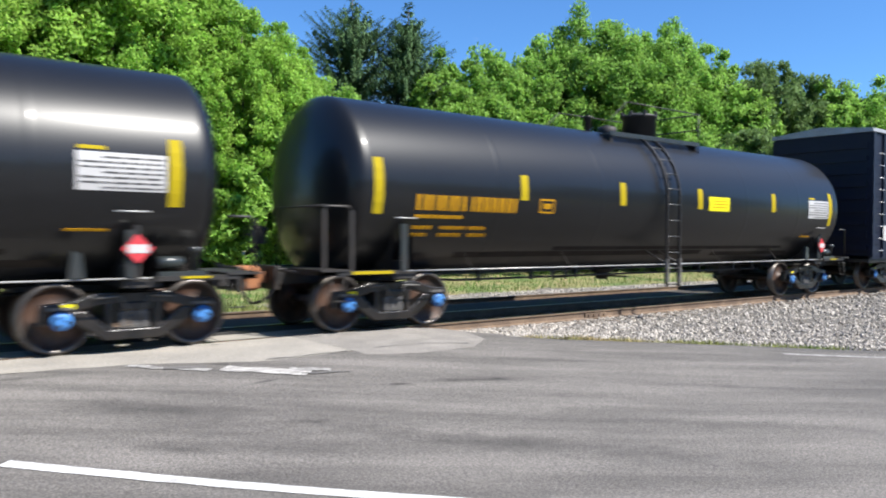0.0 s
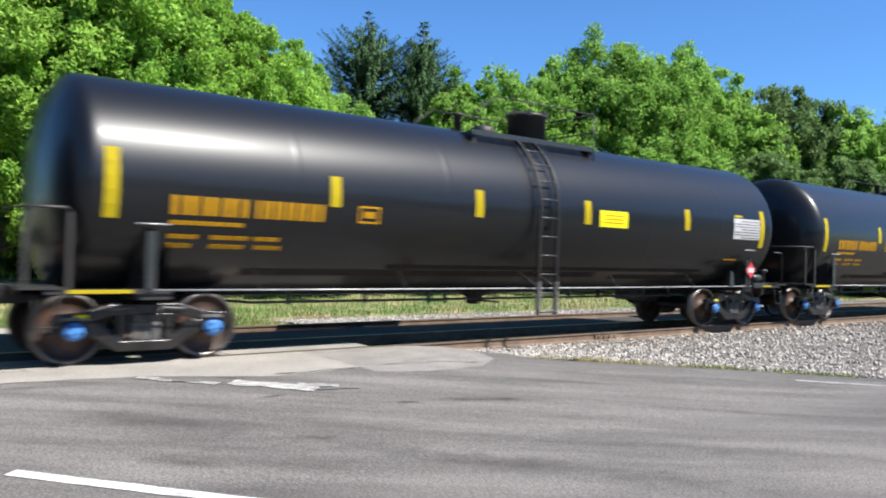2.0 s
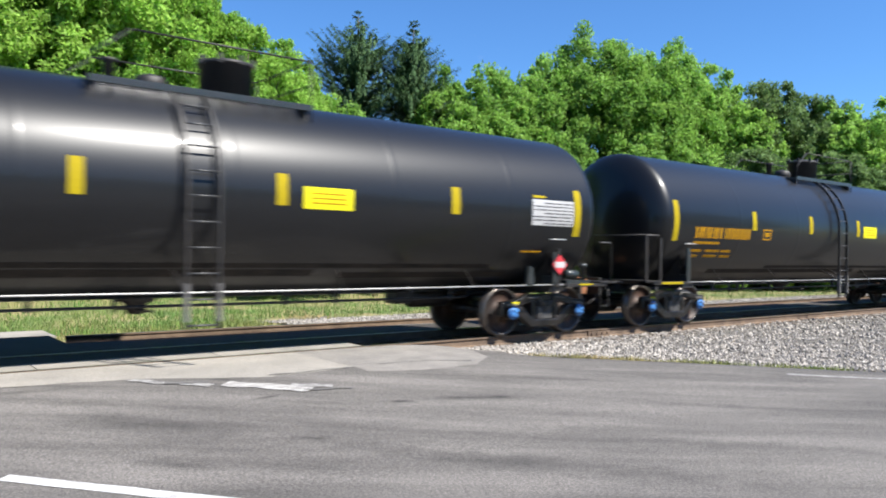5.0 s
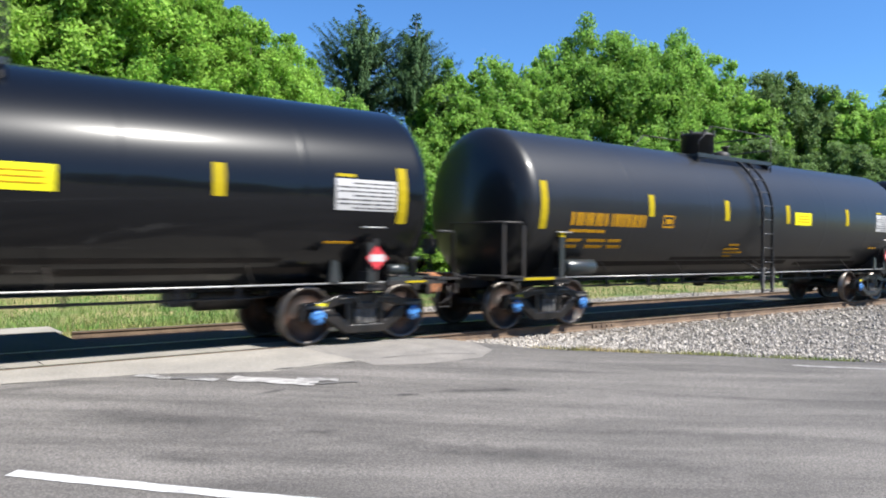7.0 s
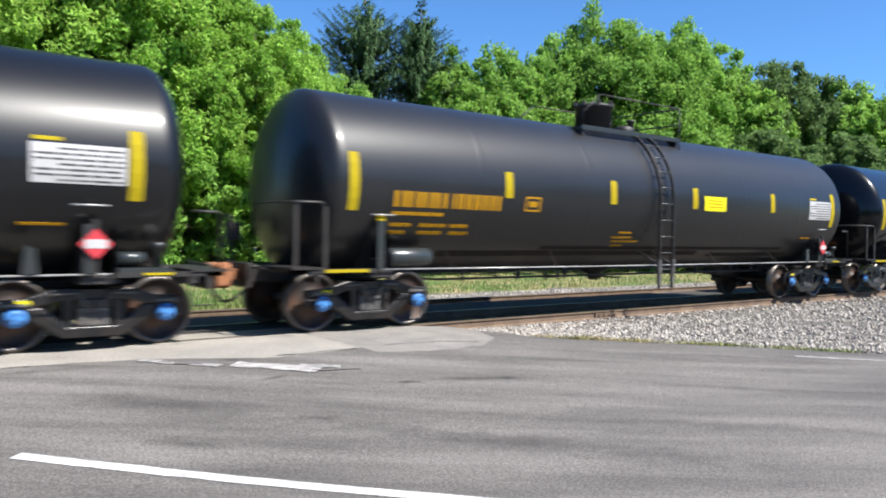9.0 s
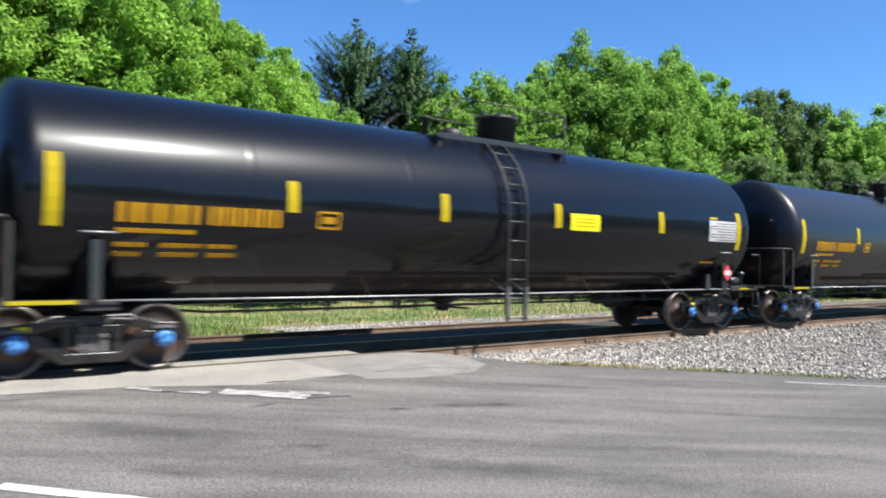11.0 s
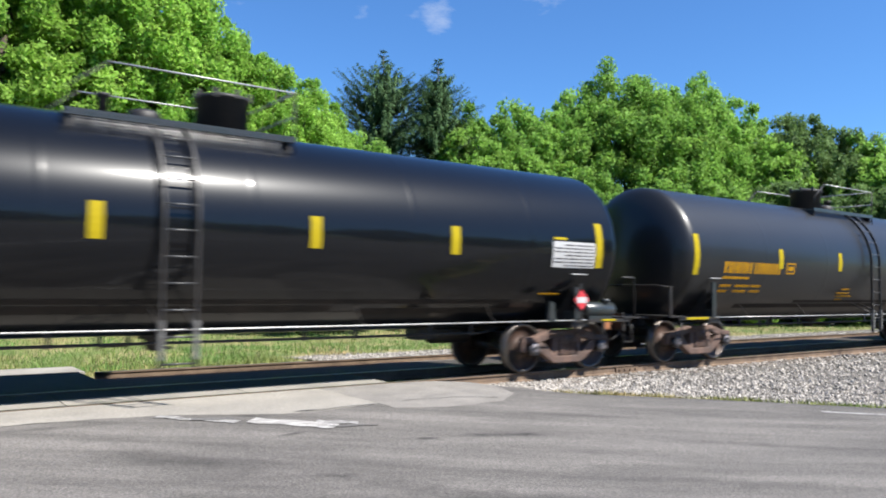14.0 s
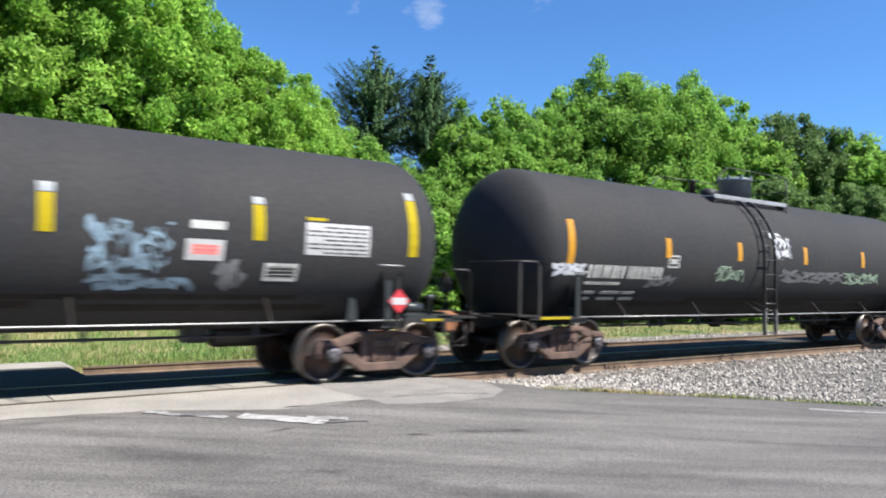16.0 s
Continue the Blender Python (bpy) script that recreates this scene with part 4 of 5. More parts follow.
    for s in (-1, 1):
        bm = bmesh.new()
        y0, y1 = sorted((s * 0.5, s * 0.98))
        for k in range(8):
            yy = y0 + (y1 - y0) * k / 7
            box(bm, px0, px1, yy - 0.014, yy + 0.014, pz - 0.03, pz)
        for k in range(11):
            xx = px0 + (px1 - px0) * k / 10
            box(bm, xx - 0.012, xx + 0.012, y0, y1, pz - 0.025, pz - 0.004)
        box(bm, px0 - 0.03, px1 + 0.03, s * 0.98 - 0.012, s * 0.98 + 0.012, pz - 0.07, pz + 0.02)
        part("platform", bm, style["platform"], root)
        for x in (px0 + 0.05, px1 - 0.05):
            bm = bmesh.new()
            box(bm, x - 0.03, x + 0.03, min(s * 0.55, s * 0.95), max(s * 0.55, s * 0.95), ZC + math.sqrt(R * R - 0.9) - 0.03, pz - 0.03)
            part("platform_leg", bm, STEEL_BLACK, root)
        for name, run in (("rail_post", [(px1, s * 0.98, pz - 0.32), (px1, s * 0.98, 4.44)]), ("rail_post", [(px0, s * 0.98, pz), (px0, s * 0.98, 4.05), (px0 + 0.5, s * 0.98, 4.44)]),
                          ("top_rail", [(px0 + 0.5, s * 0.98, 4.44), (px1, s * 0.98, 4.44)])):
            bm = bmesh.new()
            pipe(bm, run, 0.014)
            part(name, bm, style["rail"] if name == "top_rail" else STEEL_BLACK, root)
    for zz in (4.08, 4.44):
        bm = bmesh.new()
        pipe(bm, [(px1, -0.98, zz), (px1, 0.98, zz)], 0.016)
        part("cross_rail", bm, style["rail"], root)
    bm = bmesh.new()
    lathe(bm, [(3.7, 0.4), (4.36, 0.4), (4.37, 0.43), (4.41, 0.43), (4.43, 0.4), (4.47, 0.25), (4.48, 0.05)], (dome_x, 0, 0), 'z', 32)
    for k in range(8):
        a = k * math.pi / 4 + 0.2
        box(bm, dome_x + 0.41 * math.cos(a) - 0.03, dome_x + 0.41 * math.cos(a) + 0.03, 0.41 * math.sin(a) - 0.03, 0.41 * math.sin(a) + 0.03, 4.36, 4.5)
    part("manway", bm, style["dome"], root, style["dome_label"])
    bm = bmesh.new()
    lathe(bm, [(3.8, 0.22), (4.02, 0.22), (4.06, 0.18), (4.1, 0.04)], (dome_x + (1.05 if dome_x < 0 else -1.15), 0, 0), 'z', 18)
    lathe(bm, [(3.8, 0.08), (4.2, 0.08), (4.22, 0.11), (4.26, 0.11)], (dome_x + (1.4 if dome_x < 0 else -1.7), 0.1, 0), 'z', 12)
    part("valve_cover", bm, STEEL_BLACK, root)
    for x0, x1, z0, z1 in ((-5.6, 1.9, 1.17, 1.27), (-3.2, 5.4, 1.29, 1.36), (2.4, 5.9, 1.13, 1.22)):
        bm = bmesh.new()
        tank_patch(bm, x0, x1, z0, z1, lift=0.002, steps=3)
        part("grime_streak", bm, GRIME, root, "brown grime streak")
    if style["stencil"]:
        bm = bmesh.new()
        for x0, x1, z0 in ((-1.35, -0.75, 1.52), (-1.2, -0.8, 1.62), (-1.3, -0.5, 1.44), (-1.25, -0.9, 1.36)):
            tank_patch(bm, x0, x1, z0, z0 + 0.035, lift=0.005, steps=1)
        tagged(part("stencil", bm, LETTER, root), kind="stuff")
    # marks on the side that faces the road
    film = style["film"]
    stripes = style["stripes"]
    for x, z0, z1 in stripes:
        bm = bmesh.new()
        tank_patch(bm, x - 0.085, x + 0.085, z0, z1)
        part("reflector_strip", bm, film, root, style["film_label"])
    tx, tz = style["text"]
    characters(root, tx, tz, 4, 0.235, 0.25, 0.035, style["letter"], style["letter_label"])
    characters(root, tx + 1.16, tz, 6, 0.16, 0.25, 0.02, style["letter"], style["letter_label"])
    bm = bmesh.new()
    for dz, spans in ((-0.13, ((0, 1.0),)), (-0.31, ((0, 0.42), (0.57, 1.12), (1.2, 1.6))), (-0.43, ((0, 0.32), (0.57, 1.07), (1.22, 1.62)))):
        z = tz + dz
        for a, b in spans:
            a, b = a + tx, b + tx
            x = a
            while x < b - 0.02:
                w = rng.uniform(0.05, 0.12)
                tank_patch(bm, x, min(b, x + w), z, z + 0.055, lift=0.004, steps=1)
                x += w + 0.015
    tagged(part("small_lettering", bm, style["letter"], root), kind="stuff")
    if style["boxmark"] is not None:
        bm = bmesh.new()
        bx = style["boxmark"]
        for a, b, c, d in ((-0.19, 0.19, 1.98, 2.01), (-0.19, 0.19, 2.21, 2.24), (-0.19, -0.16, 2.01, 2.21), (0.16, 0.19, 2.01, 2.21), (-0.1, 0.1, 2.06, 2.16)):
            tank_patch(bm, bx + a, bx + b, c, d, lift=0.004, steps=1)
        part("stencil_box", bm, style["letter"], root)
    dx, dz = style["panel"]
    bm = bmesh.new()
    tank_patch(bm, dx, dx + 1.08, dz, dz + 0.47, mi=0)
    panel = part("data_panel", bm, WHITE, root, "white panel with rows of small print")
    bm = bmesh.new()
    for k in range(7):
        z = dz + 0.42 - 0.062 * k
        x = dx + (0.04 if k % 3 else 0.3)
        while x < dx + 0.96:
            w = rng.uniform(0.08, 0.26)
            tank_patch(bm, x, min(dx + 1.04, x + w), z - 0.024, z, lift=0.009, steps=1)
            x += w + 0.03
    tagged(part("print", bm, GREY_BAR, panel, "rows of dark small print"), kind="stuff")
    for x0, x1, z0, name in ((dx + 0.02, dx + 0.34, dz + 0.5, "panel_tab"), (dx - 0.1, dx + 0.4, dz - 0.5, "stencil_line")):
        if name == "stencil_line" and style["paint"] is PAINT_MATTE:
            continue
        bm = bmesh.new()
        tank_patch(bm, x0, x1, z0, z0 + (0.045 if name == "panel_tab" else 0.03), steps=1)
        part(name, bm, YELLOW if name == "panel_tab" else LETTER, root, "small yellow mark")
    if style["placard"]:
        bm = bmesh.new()
        tank_patch(bm, 1.48, 2.31, 2.16, 2.48)
        label = part("warning_label", bm, LABEL_YELLOW, root, "yellow warning label on the tank side")
        bm = bmesh.new()
        for z in (2.38, 2.31, 2.24):
            tank_patch(bm, 1.6, 2.2, z, z + 0.018, lift=0.009, steps=1)
        tagged(part("print", bm, LETTER, label), kind="stuff")
    px = style["placard_x"]
    build_placard(root, px, -1.53, style.get("placard_z", 1.36))
    bm = bmesh.new()
    box(bm, px - 0.03, px + 0.03, -1.52, -1.47, 0.98, 1.66)
    part("placard_post", bm, STEEL_BLACK, root)
    for k, (x, z, w, h, loops, wd, mat, lab) in enumerate(style["graffiti"]):
        scribble(root, x, z, w, h, loops, wd, mat, lab, 30 + k)
    for x0, x1, z0, z1, mat, lab in style["extra"]:
        bm = bmesh.new()
        tank_patch(bm, x0, x1, z0, z1, lift=0.007)
        part("sign_plate", bm, mat, root, lab)
    return tagged(root, style["label"], "tank car", "tank cars of the train")


A_STRIPES = ((-7.49, 1.89, 2.77), (-4.35, 2.2, 2.65), (-1.57, 2.19, 2.65), (1.14, 2.19, 2.64), (4.31, 2.2, 2.65), (7.3, 1.9, 2.77))
B_STRIPES = ((-7.62, 1.9, 2.77), (-4.36, 2.1, 2.56), (-1.58, 2.1, 2.56), (1.38, 2.1, 2.56), (3.9, 2.1, 2.56), (7.3, 1.96, 2.8))
C_STRIPES = ((-7.19, 1.98, 2.81), (-4.3, 2.18, 2.59), (-1.69, 2.2, 2.62), (1.2, 2.2, 2.63), (4.23, 2.2, 2.63), (7.2, 1.98, 2.81))
D_STRIPES = ((-7.2, 1.98, 2.9), (-4.3, 2.1, 2.68), (-1.5, 2.1, 2.68), (1.95, 2.1, 2.57), (4.64, 2.12, 2.62), (7.25, 1.98, 2.88))
A_STYLE = dict(paint=PAINT, rail=STEEL_BLACK, steel=TRUCK_STEEL, film=YELLOW, letter=LETTER, platform=STEEL_GREY, dome=STEEL_BLACK, boxmark=-3.75, placard=True, graffiti=(), extra=(),
               stripes=A_STRIPES, text=(-6.75, 1.97), panel=(6.1, 2.08), ladder=(-0.25, 0.19), platform_x=(-1.3, 1.86), dome_x=0.9, ends=(TANK_END, HEAD), cap=BLUE_CAP, hoop=True, stencil=False, bracket=0.009, placard_x=6.82,
               tank_label="black painted cylindrical tank", film_label="yellow reflective strip", letter_label="orange-yellow painted mark",
               dome_label="black round manway housing", label="black rail tank car with yellow strips and yellow warning label")
B_STYLE = dict(A_STYLE, steel=RUST_STEEL, boxmark=-3.92, placard=False, stripes=B_STRIPES, text=(-6.6, 1.96), panel=(6.1, 1.95), ladder=(-0.8, -0.36),
               platform_x=(-1.86, 1.26), dome_x=0.5, cap=DULL_CAP, hoop=False, label="black rail tank car with yellow strips and brown rusty trucks")
C_STYLE = dict(B_STYLE, paint=PAINT_MATTE, film=ORANGE, letter=WHITE_WORN, stripes=C_STRIPES, text=(-6.65, 1.73), boxmark=-4.1, panel=(6.0, 2.1), ladder=(-0.88, -0.42), platform=ROOF_GREY,
               dome=DOME_GREY, hoop=True, bracket=0.022, placard_x=6.1, ends=(7.45, 0.74), tank_label="faded matt black tank with scrawled spray paint", film_label="amber reflective strip",
               letter_label="worn white painted mark", dome_label="pale grey round manway housing", label="faded matt black tank car with spray-paint scrawls and amber strips",
               graffiti=((-0.3, 2.6, 0.8, 0.55, 7, 0.028, SPRAY_WHITE, "white sprayed scrawl"), (-2.5, 1.9, 1.0, 0.3, 5, 0.022, SPRAY_GREEN, "pale green sprayed scrawl"),
                         (0.2, 1.9, 3.0, 0.26, 8, 0.03, SPRAY_GREY, "thin grey sprayed scrawl"), (3.3, 1.88, 1.9, 0.28, 6, 0.025, SPRAY_GREEN, "pale green sprayed scrawl"),
                         (-7.6, 1.86, 0.85, 0.22, 5, 0.035, SPRAY_WHITE, "white sprayed smear"), (-4.9, 1.7, 0.9, 0.2, 5, 0.03, SPRAY_GREY, "grey sprayed smear")))
D_STYLE = dict(C_STYLE, film=YELLOW, placard_z=1.28, placard_x=6.92, stripes=D_STRIPES, panel=(5.36, 1.95), film_label="yellow reflective strip with a bare top", boxmark=None,
               label="faded matt black tank car with pale blue spray paint",
               extra=((3.63, 4.15, 1.82, 2.1, WHITE, "white sign with faded red print"), (3.71, 4.07, 1.9, 2.03, FADED_RED, "faded red print on a sign"), (3.69, 4.16, 2.24, 2.35, WHITE_WORN, "small white stencil"),
                      (4.77, 5.28, 1.56, 1.81, WHITE_WORN, "white stencil frame"), (4.81, 5.24, 1.6, 1.77, PAINT_MATTE, "dark field in a stencil frame"),
                      (1.86, 2.04, 2.58, 2.7, DOME_GREY, "bare metal above a strip"), (4.555, 4.725, 2.63, 2.73, DOME_GREY, "bare metal above a strip"), (7.165, 7.335, 2.89, 3.01, DOME_GREY, "bare metal above a strip")),
               graffiti=((2.45, 1.95, 0.95, 0.6, 8, 0.042, SPRAY_BLUE, "pale blue sprayed scrawl"), (2.5, 1.52, 1.2, 0.16, 5, 0.035, SPRAY_BLUE, "pale blue sprayed scrawl"), (4.1, 1.65, 0.35, 0.35, 2, 0.06, SPRAY_GREY, "grey sprayed smear")))


def build_boxcar():
    root = new("boxcar", None)
    L2 = 8.1
    bm = bmesh.new()
    box(bm, -L2, L2, -1.5, 1.5, 0.95, 4.72)
    for k in range(24):
        x = -L2 + 0.02 + k * (2 * L2 - 0.16) / 23
        box(bm, x, x + 0.12, -1.56, -1.5, 1.0, 4.68)
        box(bm, x, x + 0.12, 1.5, 1.56, 1.0, 4.68)
    for k in range(9):
        box(bm, -L2 - 0.05, -L2, -1.4, 1.4, 1.2 + k * 0.38, 1.36 + k * 0.38)
    part("body", bm, BOX_BLUE, root, "dark blue ribbed steel body")
    bm = bmesh.new()
    slab_pts = [(-1.56, 4.72), (-1.56, 4.82), (0, 4.98), (1.56, 4.82), (1.56, 4.72)]
    a = [bm.verts.new((-L2 - 0.06, y, z)) for y, z in slab_pts]
    b = [bm.verts.new((L2 + 0.06, y, z)) for y, z in slab_pts]
    bm.faces.new(a), bm.faces.new(b[::-1])
    for i in range(5):
        bm.faces.new((a[i], a[(i + 1) % 5], b[(i + 1) % 5], b[i]))
    part("roof", bm, ROOF_GREY, root, "dull galvanised roof")
    bm = bmesh.new()
    box(bm, -1.6, 1.6, -1.62, -1.57, 1.05, 4.6)
    for x in (-1.5, -0.5, 0.5, 1.4):
        box(bm, x, x + 0.1, -1.66, -1.62, 1.1, 4.55)
    part("door", bm, BOX_BLUE, root)
    bm = bmesh.new()
    box(bm, -L2, L2, -1.45, 1.45, 0.85, 1.05)
    box(bm, -8.6, 8.6, -0.25, 0.25, 0.72, 0.98)
    part("sill", bm, STEEL_BLACK, root)
    for s in (-1, 1):
        bm = bmesh.new()
        for k in range(9):
            z = 1.2 + k * 0.36
            pipe(bm, [(s * 7.5, -1.63, z), (s * 7.85, -1.63, z)], 0.014, 6)
        part("ladder", bm, GALV, root, "pale grab irons at the corner")
        bm = bmesh.new()
        box(bm, s * 8.6, s * 8.95, -0.12, 0.12, 0.76, 0.98)
        part("coupler", bm, COUPLER, root)
        bm = bmesh.new()
        box(bm, s * 7.1, s * 7.4, -1.575, -1.565, 1.5, 1.95)
        box(bm, s * 6.2, s * 6.9, -1.575, -1.565, 2.6, 2.75)
        part("lettering", bm, WHITE, root, "small white marks")
        build_truck(TRUCK_STEEL, root, s * 6.0)
    return tagged(root, "dark blue ribbed boxcar with pale roof", "boxcar")


X0 = 14.146
plain = build_tank_car(A_STYLE)
glossy = build_tank_car(dict(A_STYLE, paint=PAINT_GLOSS, label="glossy black rail tank car with yellow strips and warning label"))
with_reservoir = build_tank_car(dict(A_STYLE, paint=PAINT_GREY, reservoir=-1, stencil=True, dome_x=-0.5, platform_x=(-1.9, 1.26), label="black rail tank car with an air reservoir on its sill"))
# pale rail metal on these two puts the top rails' sun glint into colour
brown_trucks = build_tank_car(dict(B_STYLE, paint=PAINT_GREY, rail=GALV, stripes=(*B_STRIPES[:4], (4.08, 2.1, 2.56), B_STRIPES[5]), stencil=True, ladder=(-0.14, 0.3), dome_x=-0.45, platform_x=(-1.8, 1.35)))
brown_glossy = build_tank_car(dict(B_STYLE, paint=PAINT_GLOSS, rail=GALV, reservoir=1, label="glossy black rail tank car with brown rusty trucks"))
scrawled = build_tank_car(C_STYLE)
R, ZC = 1.43, 2.25              # the last car is slimmer
blue_scrawled = build_tank_car(D_STYLE)
kinds = {6: with_reservoir, 8: with_reservoir, 11: with_reservoir, 7: glossy, 10: glossy, 12: brown_trucks, 13: brown_glossy, 14: scrawled, 15: blue_scrawled}
cars, used = [], set()
for k in range(16):
    proto = kinds.get(k, plain)
    car = copy_thing(proto, pose(0, 0, 0)) if proto.name in used else proto
    used.add(proto.name)
    cars.append((car, X0 - PITCH * k))
cars.append((build_boxcar(), X0 + PITCH + 0.05))


# ---- trees ----
TALL = {}     # the height of each kind of crown


def crown_mesh(name, seed, height, base, radius, clumps, leaves, size, mat, shape=1.0, corners=4):
    """A crown of leaf clumps: small bent leaf pairs on the shells of many uneven clumps."""
    rg = np.random.default_rng(seed)
    cz = (height + base) / 2
    hz = (height - base) / 2
    d = rg.normal(size=(clumps, 3))
    d /= np.linalg.norm(d, axis=1)[:, None]
    lump = np.array([noise.noise(Vector((float(a) * 1.9, float(b) * 1.9, float(c) * 1.9 + seed))) for a, b, c in d])
    rad = rg.uniform(0.2, 1.0, clumps) ** 0.45 * (0.97 + 0.22 * lump)
    centre = d * rad[:, None] * np.array([radius, radius, hz])
    centre[:, :2] *= (1.0 - 0.35 * np.clip(centre[:, 2:] / hz, -1, 1) * shape)
    centre[:, 2] += cz
    csize = rg.uniform(0.06, 0.15, clumps) * radius
    n = clumps * leaves
    dirs = rg.normal(size=(n, 3))
    dirs /= np.linalg.norm(dirs, axis=1)[:, None]
    rr = rg.uniform(0.05, 1.15, n) ** 0.55
    cs = np.repeat(csize, leaves)
    pos = np.repeat(centre, leaves, axis=0) + dirs * (rr * cs)[:, None] * np.array([1.0, 1.0, 0.95])
    u = rg.normal(size=(n, 3))
    u[:, 2] *= 0.5
    u /= np.linalg.norm(u, axis=1)[:, None]
    nrm = dirs * 0.6 + rg.normal(size=(n, 3)) * 0.55 + np.array([0, 0, 0.5])
    v = np.cross(nrm, u)
    v /= np.linalg.norm(v, axis=1)[:, None] + 1e-9
    s = size * rg.uniform(0.6, 1.3, n)[:, None]
    a = pos - u * s
    b = pos + v * s * 0.5
    c = pos + u * s - np.array([0, 0, 1]) * s * 0.55
    e = pos - v * s * 0.5
    verts = np.stack([a, b, c, e] if corners == 4 else [pos - u * s * 0.8 + v * s * 0.45, c, pos - u * s * 0.6 - v * s * 0.55], axis=1).reshape(-1, 3)
    me = bpy.data.meshes.new(name)
    me.vertices.add(corners * n)
    me.vertices.foreach_set("co", verts.astype(np.float32).ravel())
    me.loops.add(corners * n)
    me.loops.foreach_set("vertex_index", np.arange(corners * n, dtype=np.int32))
    me.polygons.add(n)
    me.polygons.foreach_set("loop_start", np.arange(0, corners * n, corners, dtype=np.int32))
    me.update(calc_edges=True)
    me.materials.append(mat)
    TALL[seed] = float(np.sort(verts[:, 2])[-40])
    return me, centre


def trunk_mesh(name, seed, height, base, radius, centres):
    rg = random.Random(seed)
    bm = bmesh.new()

    def limb(p, q, r0, r1, steps=4):
        p, q = Vector(p), Vector(q)
        prev = None
        pts = [p.lerp(q, k / steps) + Vector((rg.uniform(-1, 1), rg.uniform(-1, 1), 0)) * 0.03 * (q - p).length * (0 < k < steps) for k in range(steps + 1)]
        d = (q - p).normalized()
        u = d.cross(Vector((0.3, 1, 0.2))).normalized()
        w = d.cross(u)
        for k, c in enumerate(pts):
            r = r0 + (r1 - r0) * k / steps
            ring = [bm.verts.new(c + r * (math.cos(a * 1.0472) * u + math.sin(a * 1.0472) * w)) for a in range(6)]
            if prev:
                for i in range(6):
                    bm.faces.new((prev[i], prev[(i + 1) % 6], ring[(i + 1) % 6], ring[i])).smooth = True
            prev = ring
    r = height * 0.018
    limb((0, 0, -0.6), (0.1, 0, height * 0.45), r * 1.2, r * 0.8)
    limb((0.1, 0, height * 0.45), (0, 0.1, height * 0.92), r * 0.8, r * 0.15)
    for c in centres[:: max(1, len(centres) // 26)]:
        z = min(c[2] * 0.75, height * 0.8) * rg.uniform(0.6, 0.95)
        limb((0.05, 0, max(z, 0.8)), c, r * 0.35, r * 0.06, 3)
    return finish(name, bm, BARK)


def build_tree(seed, height, base, radius, clumps, leaves, size, mat, label, category="tree", shape=1.0, corners=4):
    root = new("tree" if category == "tree" else "shrub", None)
    me, centres = crown_mesh("crown", seed, height, base, radius, clumps, leaves, size, mat, shape, corners)
    new("crown", me).parent = root
    new("trunk", trunk_mesh("trunk", seed, height, base, radius, centres)).parent = root
    return tagged(root, label, category, "trees behind the track")


def build_spruce(seed, height, profile, label):
    """A conifer: open whorls of boughs that sag and lift at the tip, with hanging needle sprays; profile gives reach by depth below the top."""
    rg = np.random.default_rng(seed)
    root = new("spruce_tree", None)
    bm = bmesh.new()
    lathe(bm, [(-0.6, height * 0.022), (height * 0.5, height * 0.012), (height * 0.985, 0.02)], (0, 0, 0), 'z', 8)
    new("trunk", finish("trunk", bm, BARK)).parent = root
    verts, faces = [], []
    depth = 0.05
    while depth < height * 0.9:
        reach = float(np.interp(depth, *zip(*profile)))
        for k in range(5 if depth < 1 else 11):
            a = rg.uniform(0, 2 * math.pi)
            L = reach * rg.uniform(0.55, 1.08)
            ca, sa = math.cos(a), math.sin(a)
            lift = rg.uniform(0.25, 0.5) * (1.0 if depth < 5 else 0.5)
            z0 = height - depth - lift * L * 0.7
            m = max(3, int(L / 0.11))
            for j in range(m):
                t = (j + 1) / m
                cx, cy, cz = ca * L * t, sa * L * t, z0 + L * (-0.22 * t + (0.22 + lift) * t * t)
                for q in range(6):
                    side = rg.uniform(-1, 1) * 0.5 * (1.1 - t * 0.85)
                    l = rg.uniform(0.16, 0.42) * (0.55 if depth < 1 else 1)
                    px, py = cx - sa * side * 0.5, cy + ca * side * 0.5
                    dx, dy = ca * 0.7 - sa * side * 1.5, sa * 0.7 + ca * side * 1.5
                    dz = rg.uniform(-0.9, 0.25)
                    w = 0.045
                    i = len(verts)
                    verts += [(px - sa * w, py + ca * w, cz), (px + sa * w, py - ca * w, cz), (px + dx * l, py + dy * l, cz + dz * l)]
                    faces.append((i, i + 1, i + 2))
        depth += rg.uniform(0.14, 0.3) if depth < 6 else rg.uniform(0.4, 0.6)
    new("crown", mesh_from("crown", verts, faces, NEEDLE)).parent = root
    return tagged(root, label, "tree", "trees behind the track")


def set_tree(ob, az, dist, el, tall, turn=0.0, wide=1.0, fresh=False):
    """Stands a tree, or a copy of it, at an azimuth and distance, scaled so that its top reaches the elevation el seen from the road."""
    a = radians(az)
    x, y = dist * math.sin(a), dist * math.cos(a)
    z = ground_z(x, y) - 0.1
    sc = (dist * math.tan(radians(el)) + EYE - z) / tall
    ob = ob if fresh else copy_thing(ob, Matrix.Identity(4))
    ob.matrix_basis = Matrix.Translation((x, y, z)) @ Matrix.Rotation(radians(turn), 4, 'Z')
    ob.scale = (sc * wide, sc * wide, sc)
    return ob


near_tree = build_tree(11, 14.5, 0.3, 4.3, 520, 280, 0.105, LEAF_LIGHT, "tall bright green leafy tree behind the track", corners=3)
